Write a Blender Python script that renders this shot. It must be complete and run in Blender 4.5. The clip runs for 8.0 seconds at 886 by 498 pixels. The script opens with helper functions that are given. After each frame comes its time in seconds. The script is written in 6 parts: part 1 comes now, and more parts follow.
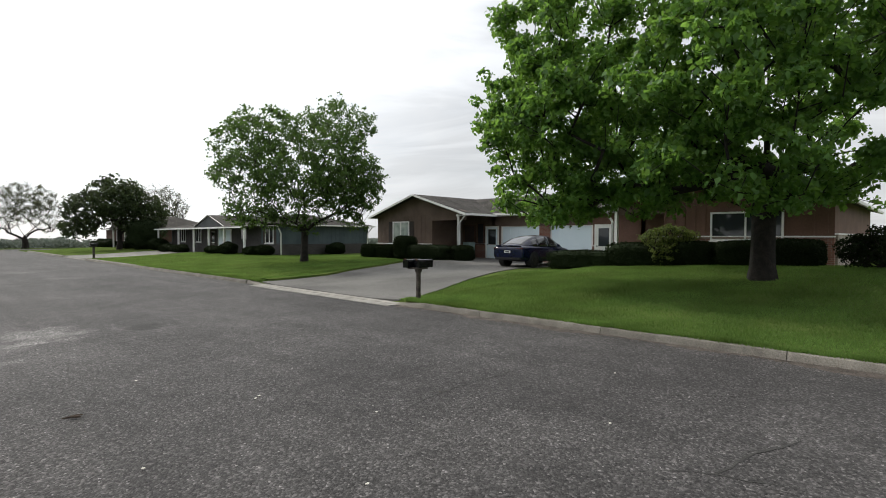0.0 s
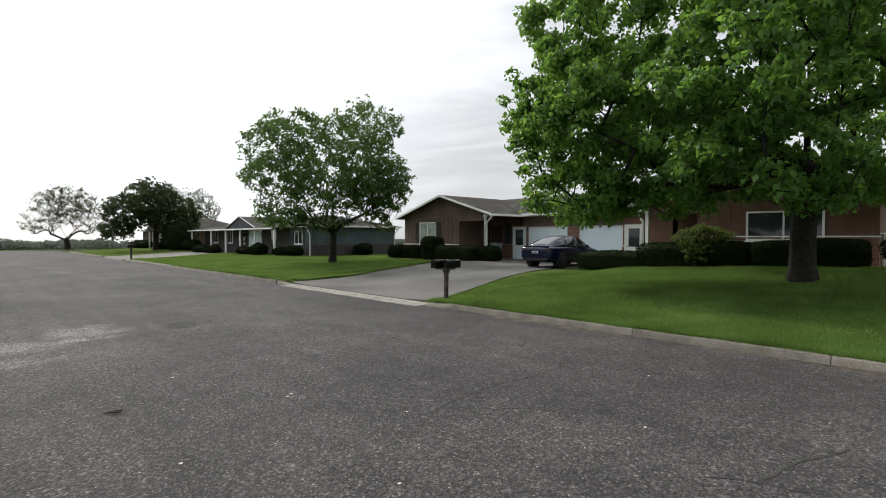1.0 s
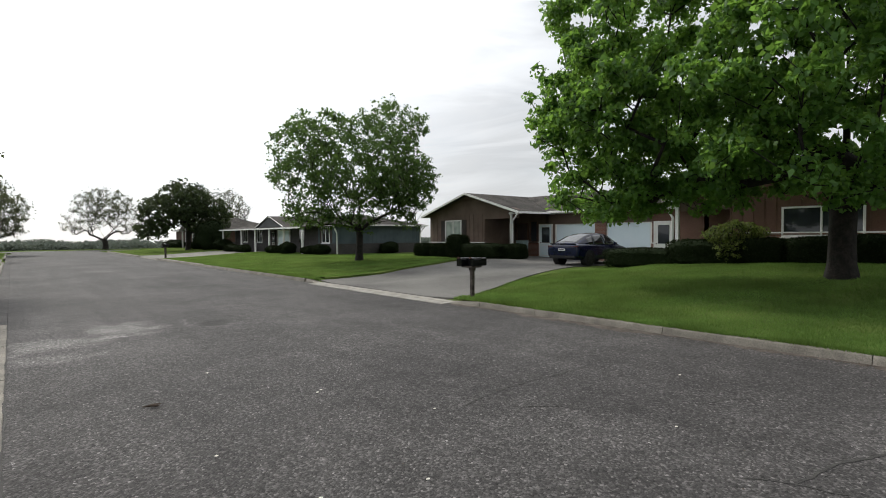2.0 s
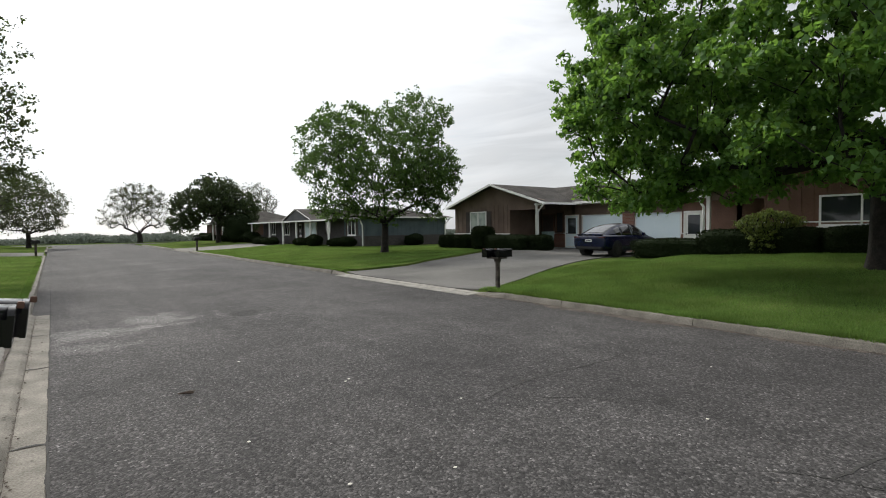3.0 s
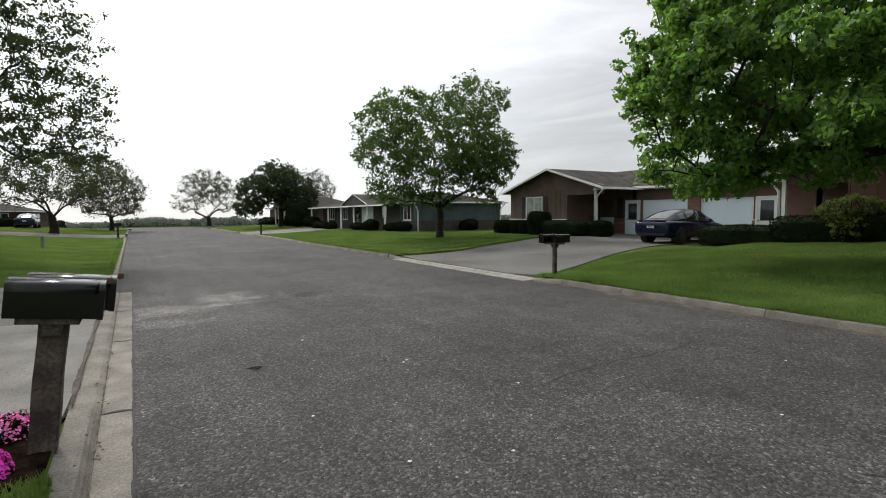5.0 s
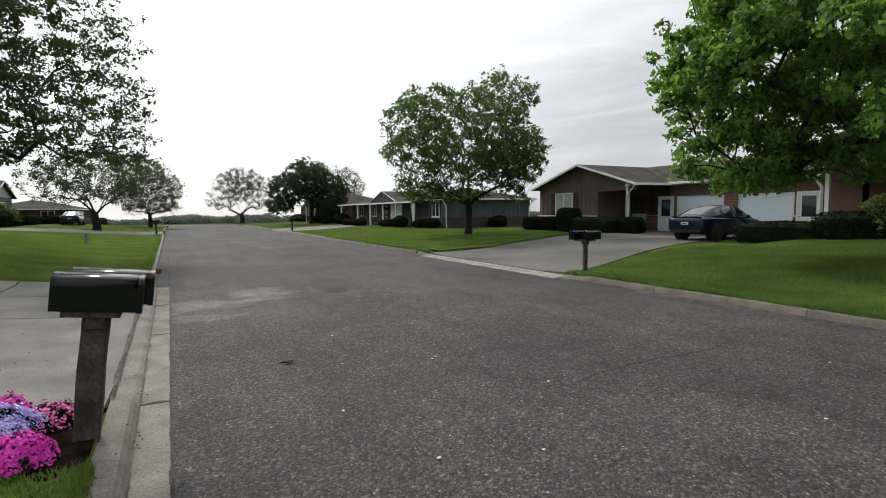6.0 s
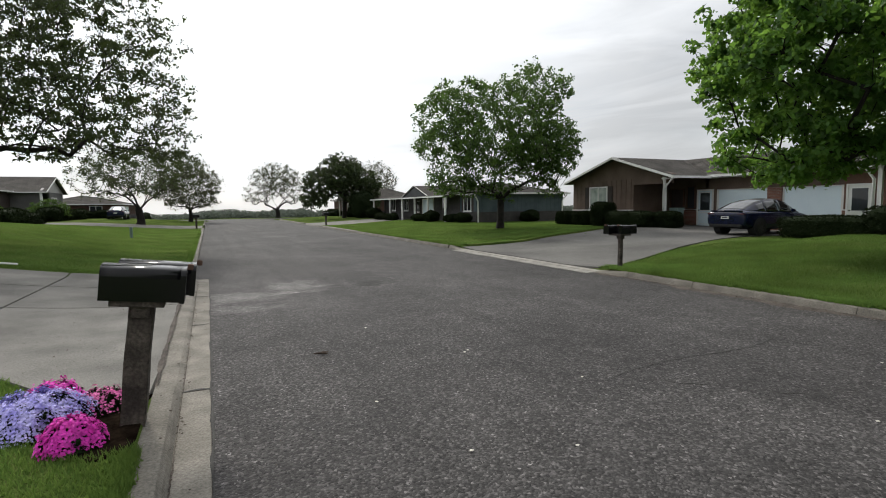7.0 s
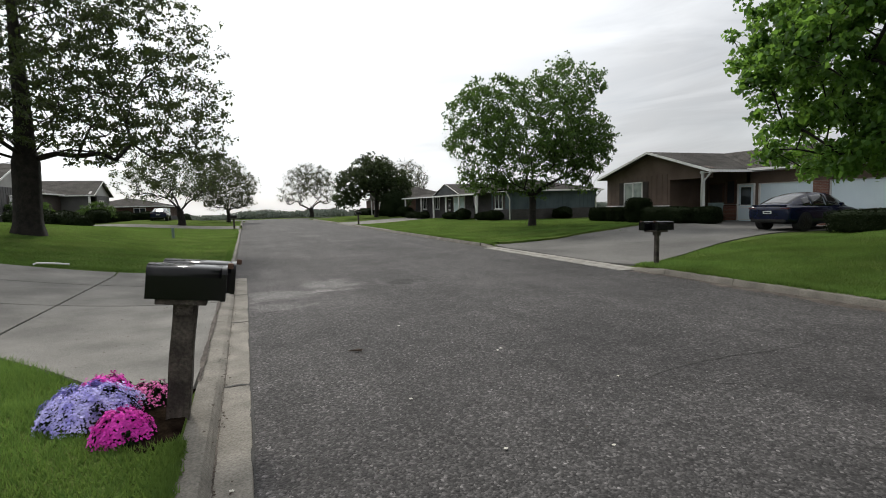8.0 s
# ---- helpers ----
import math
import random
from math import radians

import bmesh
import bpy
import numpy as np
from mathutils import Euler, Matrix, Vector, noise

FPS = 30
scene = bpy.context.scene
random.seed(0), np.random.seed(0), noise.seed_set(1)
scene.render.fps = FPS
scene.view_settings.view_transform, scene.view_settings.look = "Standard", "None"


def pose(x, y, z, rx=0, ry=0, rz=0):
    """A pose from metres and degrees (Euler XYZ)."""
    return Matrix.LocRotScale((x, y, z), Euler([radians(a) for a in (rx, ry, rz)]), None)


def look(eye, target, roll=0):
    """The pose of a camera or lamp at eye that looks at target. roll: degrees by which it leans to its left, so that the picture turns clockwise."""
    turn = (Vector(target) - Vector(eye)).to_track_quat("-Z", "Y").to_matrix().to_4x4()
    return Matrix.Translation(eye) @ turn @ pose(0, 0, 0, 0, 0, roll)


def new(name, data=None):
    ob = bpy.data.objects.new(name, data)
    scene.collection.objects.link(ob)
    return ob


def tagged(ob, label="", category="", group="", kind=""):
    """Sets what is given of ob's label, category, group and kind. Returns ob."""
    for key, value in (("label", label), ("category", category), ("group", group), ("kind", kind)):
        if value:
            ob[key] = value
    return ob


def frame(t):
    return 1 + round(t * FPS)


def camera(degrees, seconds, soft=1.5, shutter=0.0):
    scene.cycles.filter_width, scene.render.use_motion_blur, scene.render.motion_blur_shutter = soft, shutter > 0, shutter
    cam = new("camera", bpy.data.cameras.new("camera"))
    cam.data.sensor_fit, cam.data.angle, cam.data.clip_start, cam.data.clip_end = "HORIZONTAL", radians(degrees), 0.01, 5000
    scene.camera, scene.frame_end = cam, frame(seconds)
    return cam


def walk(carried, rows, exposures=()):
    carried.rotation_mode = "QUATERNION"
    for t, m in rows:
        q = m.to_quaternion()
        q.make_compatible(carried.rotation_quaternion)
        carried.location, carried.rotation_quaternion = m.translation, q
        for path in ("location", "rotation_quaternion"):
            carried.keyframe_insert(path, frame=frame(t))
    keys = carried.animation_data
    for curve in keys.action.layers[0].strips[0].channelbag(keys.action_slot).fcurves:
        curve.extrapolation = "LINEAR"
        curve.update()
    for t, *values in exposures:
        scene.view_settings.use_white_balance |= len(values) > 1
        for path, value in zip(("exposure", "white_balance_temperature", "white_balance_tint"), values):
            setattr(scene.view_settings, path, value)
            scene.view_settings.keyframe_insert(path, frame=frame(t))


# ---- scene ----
cam = camera(82.0, 8.0, 1.0)
PATH = [
    (0, (-0.324, -0.067, 1.852), (1.115, 1.321, 1.804), 0.1),
    (0.5, (-0.336, -0.057, 1.85), (1.065, 1.369, 1.803), -0.0),
    (1, (-0.337, -0.018, 1.842), (1.029, 1.442, 1.797), -0.0),
    (1.5, (-0.36, -0.031, 1.844), (0.969, 1.463, 1.798), -0.1),
    (2.8, (-0.364, -0.019, 1.826), (0.866, 1.556, 1.752), -0.7),
    (3, (-0.37, -0.019, 1.824), (0.845, 1.568, 1.741), -0.7),
    (3.5, (-0.38, -0.009, 1.815), (0.797, 1.604, 1.714), -0.7),
    (4, (-0.386, 0.006, 1.809), (0.751, 1.647, 1.689), -0.6),
    (4.5, (-0.403, 0.007, 1.806), (0.684, 1.681, 1.675), -0.5),
    (6, (-0.402, 0.037, 1.8), (0.539, 1.795, 1.651), -0.6),
    (6.5, (-0.409, 0.039, 1.792), (0.479, 1.824, 1.634), -0.7),
    (7, (-0.412, 0.047, 1.788), (0.418, 1.859, 1.619), -0.7),
    (7.5, (-0.395, 0.09, 1.782), (0.372, 1.929, 1.609), -0.9),
    (8, (-0.427, 0.04, 1.789), (0.289, 1.899, 1.615), -1.4),
]
walk(cam, [(t, look(eye, target, roll)) for t, eye, target, roll in PATH], [(0.0, -0.22), (4.0, -0.32), (8.0, -0.45)])
scene.view_settings.exposure = 0.0

# ---- world, sun ----
SUN_AZ, SUN_EL = radians(-8), radians(42)   # azimuth from the street's direction
sun_dir = Vector((math.sin(SUN_AZ) * math.cos(SUN_EL), math.cos(SUN_AZ) * math.cos(SUN_EL), math.sin(SUN_EL)))
world = bpy.data.worlds.new("world")
scene.world = world
world.use_nodes = True
wn, wl = world.node_tree.nodes, world.node_tree.links
wn.clear()


def wnode(kind, **kw):
    n = wn.new(kind)
    for k, v in kw.items():
        n.inputs[k].default_value = v
    return n


sky = wn.new("ShaderNodeTexSky")
sky.sky_type, sky.sun_disc, sky.sun_elevation, sky.sun_rotation = "NISHITA", False, SUN_EL, SUN_AZ
sky.dust_density, sky.air_density = 1.0, 1.0
coord = wn.new("ShaderNodeTexCoord")
stretch = wnode("ShaderNodeMapping", Scale=(1.0, 1.6, 5.0), Location=(3.1, 0.7, 0.2))
clouds = wnode("ShaderNodeTexNoise", Scale=1.7, Detail=7.0, Roughness=0.55, Distortion=0.5)
cover = wn.new("ShaderNodeValToRGB")
cover.color_ramp.elements[0].position, cover.color_ramp.elements[1].position = 0.28, 0.62
cover.color_ramp.elements[0].color, cover.color_ramp.elements[1].color = (0.80, 0.80, 0.80, 1), (0.97, 0.97, 0.97, 1)
dot = wn.new("ShaderNodeVectorMath")
dot.operation = "DOT_PRODUCT"
dot.inputs[1].default_value = sun_dir
halo = wn.new("ShaderNodeMapRange")
halo.interpolation_type = "SMOOTHSTEP"
for k, v in (("From Min", 0.45), ("From Max", 1.0), ("To Min", 8.0), ("To Max", 18.0)):
    halo.inputs[k].default_value = v
veil = wn.new("ShaderNodeMix")
veil.data_type = "RGBA"
white = wn.new("ShaderNodeMix")
white.data_type, white.blend_type = "RGBA", "MULTIPLY"
white.inputs[0].default_value = 1.0
white.inputs[7].default_value = (0.96, 0.98, 1.0, 1)
back = wnode("ShaderNodeBackground", Strength=0.11)
out = wn.new("ShaderNodeOutputWorld")
wl.new(coord.outputs["Generated"], stretch.inputs["Vector"])
wl.new(stretch.outputs[0], clouds.inputs["Vector"])
wl.new(clouds.outputs["Fac"], cover.inputs["Fac"])
wl.new(coord.outputs["Generated"], dot.inputs[0])
wl.new(dot.outputs["Value"], halo.inputs["Value"])
up = wn.new("ShaderNodeSeparateXYZ")
zenith = wn.new("ShaderNodeMapRange")   # an overcast dome is brighter overhead
for k, v in (("From Min", 0.0), ("From Max", 1.0), ("To Min", 1.0), ("To Max", 1.5)):
    zenith.inputs[k].default_value = v
dome = wn.new("ShaderNodeMath")
dome.operation = "MULTIPLY"
wl.new(coord.outputs["Generated"], up.inputs[0])
wl.new(up.outputs[2], zenith.inputs["Value"])
wl.new(halo.outputs["Result"], dome.inputs[0])
wl.new(zenith.outputs[0], dome.inputs[1])
layer = wnode("ShaderNodeMapping", Scale=(1.0, 1.0, 6.5), Rotation=(0.10, 0.06, 0.0), Location=(1.3, 0.2, 0.0))
bank = wnode("ShaderNodeTexNoise", Scale=2.3, Detail=8.0, Roughness=0.56, Distortion=0.9)
depth = wn.new("ShaderNodeMapRange")   # thick and thin places of the cloud sheet
for k, v in (("From Min", 0.36), ("From Max", 0.62), ("To Min", 0.86), ("To Max", 1.10)):
    depth.inputs[k].default_value = v
sheeted = wn.new("ShaderNodeMath")
sheeted.operation = "MULTIPLY"
wl.new(coord.outputs["Generated"], layer.inputs["Vector"])
wl.new(layer.outputs[0], bank.inputs["Vector"])
wl.new(bank.outputs["Fac"], depth.inputs["Value"])
wl.new(dome.outputs[0], sheeted.inputs[0])
wl.new(depth.outputs[0], sheeted.inputs[1])
wl.new(sheeted.outputs[0], white.inputs[6])
wl.new(cover.outputs["Color"], veil.inputs[0])
wl.new(sky.outputs[0], veil.inputs[6])
wl.new(white.outputs[2], veil.inputs[7])
wl.new(veil.outputs[2], back.inputs["Color"])
wl.new(back.outputs[0], out.inputs["Surface"])

lamp = bpy.data.lights.new("sun", "SUN")
lamp.energy, lamp.angle, lamp.color = 2.9, radians(9), (1.0, 0.95, 0.86)
sun = new("sun", lamp)
sun.matrix_world = look((0, 0, 60), Vector((0, 0, 60)) - sun_dir)


# ---- materials ----
def mat(name, c1, c2, scale=3.0, rough=0.8, fine=0.0, bump=0.0, bscale=60.0, metal=0.0, island=0.0, rnd=0.0, detail=4.0, spec=0.4):
    """Two colours mixed by a noise, finer speckle, relief; island / rnd: spread of brightness by piece."""
    m = bpy.data.materials.new(name)
    m.use_nodes = True
    n, l = m.node_tree.nodes, m.node_tree.links
    b = n["Principled BSDF"]
    b.inputs["Roughness"].default_value, b.inputs["Metallic"].default_value = rough, metal
    b.inputs["Specular IOR Level"].default_value = spec
    co = n.new("ShaderNodeTexCoord")
    t = n.new("ShaderNodeTexNoise")
    t.inputs["Scale"].default_value, t.inputs["Detail"].default_value = scale, detail
    r = n.new("ShaderNodeValToRGB")
    r.color_ramp.elements[0].position, r.color_ramp.elements[1].position = 0.35, 0.65
    r.color_ramp.elements[0].color, r.color_ramp.elements[1].color = (*c1, 1), (*c2, 1)
    l.new(co.outputs["Object"], t.inputs["Vector"])
    l.new(t.outputs["Fac"], r.inputs["Fac"])
    col = r.outputs["Color"]
    t2 = n.new("ShaderNodeTexNoise")
    t2.inputs["Scale"].default_value, t2.inputs["Detail"].default_value = bscale, 3.0
    l.new(co.outputs["Object"], t2.inputs["Vector"])

    def value(col, src, amount):
        mr = n.new("ShaderNodeMapRange")
        mr.inputs["To Min"].default_value, mr.inputs["To Max"].default_value = 1 - amount, 1 + amount
        l.new(src, mr.inputs["Value"])
        hs = n.new("ShaderNodeHueSaturation")
        l.new(mr.outputs[0], hs.inputs["Value"])
        l.new(col, hs.inputs["Color"])
        return hs.outputs["Color"]

    if fine:
        mr = n.new("ShaderNodeMapRange")
        mr.inputs["From Min"].default_value, mr.inputs["From Max"].default_value = 0.3, 0.7
        l.new(t2.outputs["Fac"], mr.inputs["Value"])
        col = value(col, mr.outputs[0], fine)
    if island:
        col = value(col, n.new("ShaderNodeNewGeometry").outputs["Random Per Island"], island)
    if rnd:
        col = value(col, n.new("ShaderNodeObjectInfo").outputs["Random"], rnd)
    if bump:
        bp = n.new("ShaderNodeBump")
        bp.inputs["Strength"].default_value, bp.inputs["Distance"].default_value = bump, 0.02
        l.new(t2.outputs["Fac"], bp.inputs["Height"])
        l.new(bp.outputs[0], b.inputs["Normal"])
    l.new(col, b.inputs["Base Color"])
    return m


def leafmat(name, c1, c2, through_col, share=0.45, rough=0.5, spec=0.25, patchy=0.0):
    """Leaf: a glossy upper side and light that shines through, colour by leaf."""
    m = bpy.data.materials.new(name)
    m.use_nodes = True
    n, l = m.node_tree.nodes, m.node_tree.links
    b, o = n["Principled BSDF"], n["Material Output"]
    b.inputs["Roughness"].default_value = rough
    b.inputs["Specular IOR Level"].default_value = spec
    g = n.new("ShaderNodeNewGeometry")
    r = n.new("ShaderNodeValToRGB")
    r.color_ramp.elements[0].color, r.color_ramp.elements[1].color = (*c1, 1), (*c2, 1)
    l.new(g.outputs["Random Per Island"], r.inputs["Fac"])
    col = r.outputs[0]
    if patchy:
        co, nz, mr, hs = (n.new("ShaderNode" + k) for k in ("TexCoord", "TexNoise", "MapRange", "HueSaturation"))
        nz.inputs["Scale"].default_value, nz.inputs["Detail"].default_value = 0.55, 6.0
        mr.inputs["From Min"].default_value, mr.inputs["From Max"].default_value = 0.3, 0.7
        mr.inputs["To Min"].default_value, mr.inputs["To Max"].default_value = 1 - patchy, 1 + patchy * 0.6
        l.new(co.outputs["Object"], nz.inputs["Vector"])
        l.new(nz.outputs["Fac"], mr.inputs["Value"])
        l.new(mr.outputs[0], hs.inputs["Value"])
        l.new(col, hs.inputs["Color"])
        col = hs.outputs[0]
    l.new(col, b.inputs["Base Color"])
    tr = n.new("ShaderNodeBsdfTranslucent")
    tint = n.new("ShaderNodeMix")
    tint.data_type = "RGBA"
    tint.inputs[0].default_value = 0.7
    tint.inputs[7].default_value = (*through_col, 1)
    l.new(col, tint.inputs[6])
    l.new(tint.outputs[2], tr.inputs["Color"])
    mx = n.new("ShaderNodeMixShader")
    mx.inputs[0].default_value = share
    l.new(b.outputs[0], mx.inputs[1])
    l.new(tr.outputs[0], mx.inputs[2])
    l.new(mx.outputs[0], o.inputs["Surface"])
    return m


def glassmat(name, tint, spec=0.6):
    m = bpy.data.materials.new(name)
    m.use_nodes = True
    b = m.node_tree.nodes["Principled BSDF"]
    b.inputs["Base Color"].default_value = (*tint, 1)
    b.inputs["Roughness"].default_value = 0.04
    b.inputs["Specular IOR Level"].default_value = spec
    return m


M = dict(
    curtain=mat("curtained_glass", (0.30, 0.35, 0.32), (0.50, 0.55, 0.51), 2.5, 0.12, 0.05, 0.0, spec=0.5),
    drive=mat("drive_asphalt", (0.072, 0.069, 0.064), (0.126, 0.121, 0.112), 0.35, 0.9, 0.25, 0.5, 60.0),
    crack=mat("crack_filler", (0.024, 0.023, 0.022), (0.042, 0.040, 0.037), 4.0, 0.85, 0.2, 0.3),
    concrete=mat("concrete", (0.112, 0.107, 0.097), (0.19, 0.182, 0.165), 1.1, 0.9, 0.28, 0.6, 60.0, rnd=0.10, detail=7),
    apron=mat("apron_concrete", (0.20, 0.19, 0.17), (0.31, 0.295, 0.265), 2.2, 0.92, 0.25, 0.5, 55.0, rnd=0.06, detail=7),
    kerb=mat("kerb_concrete", (0.135, 0.124, 0.105), (0.215, 0.198, 0.170), 2.6, 0.92, 0.30, 0.6, 55.0, rnd=0.10, detail=7),
    lawn=mat("lawn_soil", (0.050, 0.082, 0.020), (0.100, 0.132, 0.038), 0.6, 0.95, 0.35, 0.8, 40.0, spec=0.0),
    soil=mat("soil", (0.006, 0.004, 0.003), (0.018, 0.013, 0.009), 6.0, 1.0, 0.4, 0.9, 30.0, spec=0.0),
    bark=mat("bark", (0.007, 0.006, 0.005), (0.022, 0.018, 0.015), 5.0, 0.95, 0.4, 1.0, 22.0),
    siding=mat("brown_siding", (0.098, 0.067, 0.051), (0.142, 0.099, 0.075), 1.2, 0.75, 0.12, 0.25, 18.0, island=0.05),
    red_siding=mat("red_brown_siding", (0.112, 0.058, 0.041), (0.158, 0.084, 0.060), 1.2, 0.75, 0.12, 0.25, 18.0, island=0.05),
    taupe=mat("taupe_siding", (0.10, 0.097, 0.098), (0.135, 0.13, 0.13), 1.2, 0.75, 0.08, 0.2, 18.0),
    tan=mat("tan_siding", (0.36, 0.35, 0.34), (0.43, 0.42, 0.41), 1.2, 0.75, 0.08, 0.2, 18.0),
    blue=mat("blue_grey_siding", (0.054, 0.078, 0.088), (0.080, 0.110, 0.122), 1.2, 0.75, 0.1, 0.2, 18.0),
    slate=mat("slate_grey_board", (0.045, 0.050, 0.054), (0.065, 0.070, 0.074), 1.2, 0.8, 0.08, 0.2, 18.0),
    shingle=mat("shingle", (0.050, 0.046, 0.042), (0.082, 0.076, 0.069), 1.0, 0.9, 0.35, 0.6, 14.0, island=0.12, spec=0.12),
    white=mat("white_paint", (0.72, 0.72, 0.70), (0.82, 0.82, 0.80), 1.0, 0.5, 0.04, 0.05, 30.0),
    # white doors: the blue of skylight in shade is put into this colour
    gdoor=mat("garage_door_sky_tinted_white", (0.68, 0.79, 0.85), (0.74, 0.84, 0.89), 0.8, 0.45, 0.03, 0.05, 30.0),
    dark=mat("dark_shutter", (0.03, 0.022, 0.02), (0.05, 0.035, 0.03), 2.0, 0.7, 0.1, 0.1),
    brown=mat("brown_trim", (0.07, 0.036, 0.024), (0.10, 0.052, 0.034), 2.0, 0.7, 0.1, 0.1),
    black=mat("black_enamel", (0.003, 0.003, 0.004), (0.006, 0.006, 0.007), 3.0, 0.20, 0.0, 0.0, 40.0, spec=0.35),
    post=mat("weathered_post", (0.028, 0.023, 0.019), (0.095, 0.080, 0.066), 5.0, 0.9, 0.4, 0.8, 35.0),
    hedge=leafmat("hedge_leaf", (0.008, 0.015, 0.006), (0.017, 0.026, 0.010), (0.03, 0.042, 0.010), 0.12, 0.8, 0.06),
    yew=leafmat("yellow_shrub_leaf", (0.055, 0.082, 0.022), (0.125, 0.165, 0.042), (0.26, 0.32, 0.06), 0.4),
    leaf1=leafmat("maple_leaf", (0.012, 0.036, 0.011), (0.098, 0.204, 0.052), (0.34, 0.60, 0.085), 0.44, 0.5, 0.25),
    leaf2=leafmat("dark_maple_leaf", (0.022, 0.052, 0.016), (0.058, 0.106, 0.030), (0.17, 0.29, 0.045), 0.4),
    leaf4=leafmat("small_brown_green_leaf", (0.018, 0.031, 0.012), (0.046, 0.064, 0.022), (0.12, 0.16, 0.035), 0.34),
    leaf3=leafmat("purple_maple_leaf", (0.022, 0.040, 0.016), (0.048, 0.070, 0.024), (0.09, 0.12, 0.03), 0.28),
    bud=leafmat("spring_bud_leaf", (0.042, 0.048, 0.026), (0.085, 0.094, 0.048), (0.16, 0.18, 0.075), 0.35),
    grass=leafmat("grass_blade", (0.056, 0.118, 0.030), (0.126, 0.206, 0.054), (0.24, 0.36, 0.072), 0.38, 0.7, 0.05, 0.6),
    glass=glassmat("window_glass", (0.03, 0.035, 0.04)),
    carglass=glassmat("car_glass", (0.012, 0.014, 0.016), 0.9),
    carpaint=mat("navy_car_paint", (0.004, 0.007, 0.028), (0.005, 0.009, 0.034), 2.0, 0.16, 0.0, 0.0, spec=0.45),
    tyre=mat("tyre_rubber", (0.012, 0.012, 0.012), (0.02, 0.02, 0.02), 5.0, 0.85, 0.1, 0.2),
    rim=mat("wheel_alloy", (0.05, 0.05, 0.052), (0.08, 0.08, 0.083), 3.0, 0.35, 0.0, 0.0, metal=0.9),
    redlamp=mat("tail_lamp", (0.05, 0.004, 0.004), (0.07, 0.006, 0.006), 3.0, 0.45),
    petal_blue=mat("lavender_petal", (0.28, 0.25, 0.64), (0.52, 0.49, 0.82), 9.0, 0.7, island=0.25),
    petal_pink=mat("pink_petal", (0.56, 0.07, 0.30), (0.72, 0.16, 0.42), 9.0, 0.7, island=0.25),
    petal_magenta=mat("magenta_petal", (0.58, 0.015, 0.36), (0.74, 0.05, 0.50), 9.0, 0.7, island=0.25),
    # distance haze is put into these pale grey-green leaf colours
    woods=leafmat("far_woods_hazed_leaf", (0.11, 0.13, 0.115), (0.18, 0.20, 0.175), (0.20, 0.23, 0.18), 0.25, 0.9, 0.0),
    field=mat("field", (0.08, 0.10, 0.045), (0.13, 0.13, 0.07), 0.02, 0.95, 0.2, 0.3, 3.0),
    dirt=mat("gutter_dirt", (0.045, 0.036, 0.030), (0.105, 0.088, 0.074), 4.0, 0.95, 0.4, 0.8, 40.0),
    stick=mat("dry_stick", (0.035, 0.025, 0.018), (0.07, 0.05, 0.035), 20.0, 0.9),
    chip=mat("pale_chip", (0.5, 0.48, 0.42), (0.65, 0.62, 0.55), 20.0, 0.9),
    teal=mat("teal_plastic", (0.16, 0.22, 0.21), (0.20, 0.27, 0.26), 3.0, 0.6),
    plate=mat("plate", (0.6, 0.6, 0.58), (0.7, 0.7, 0.68), 3.0, 0.5),
)


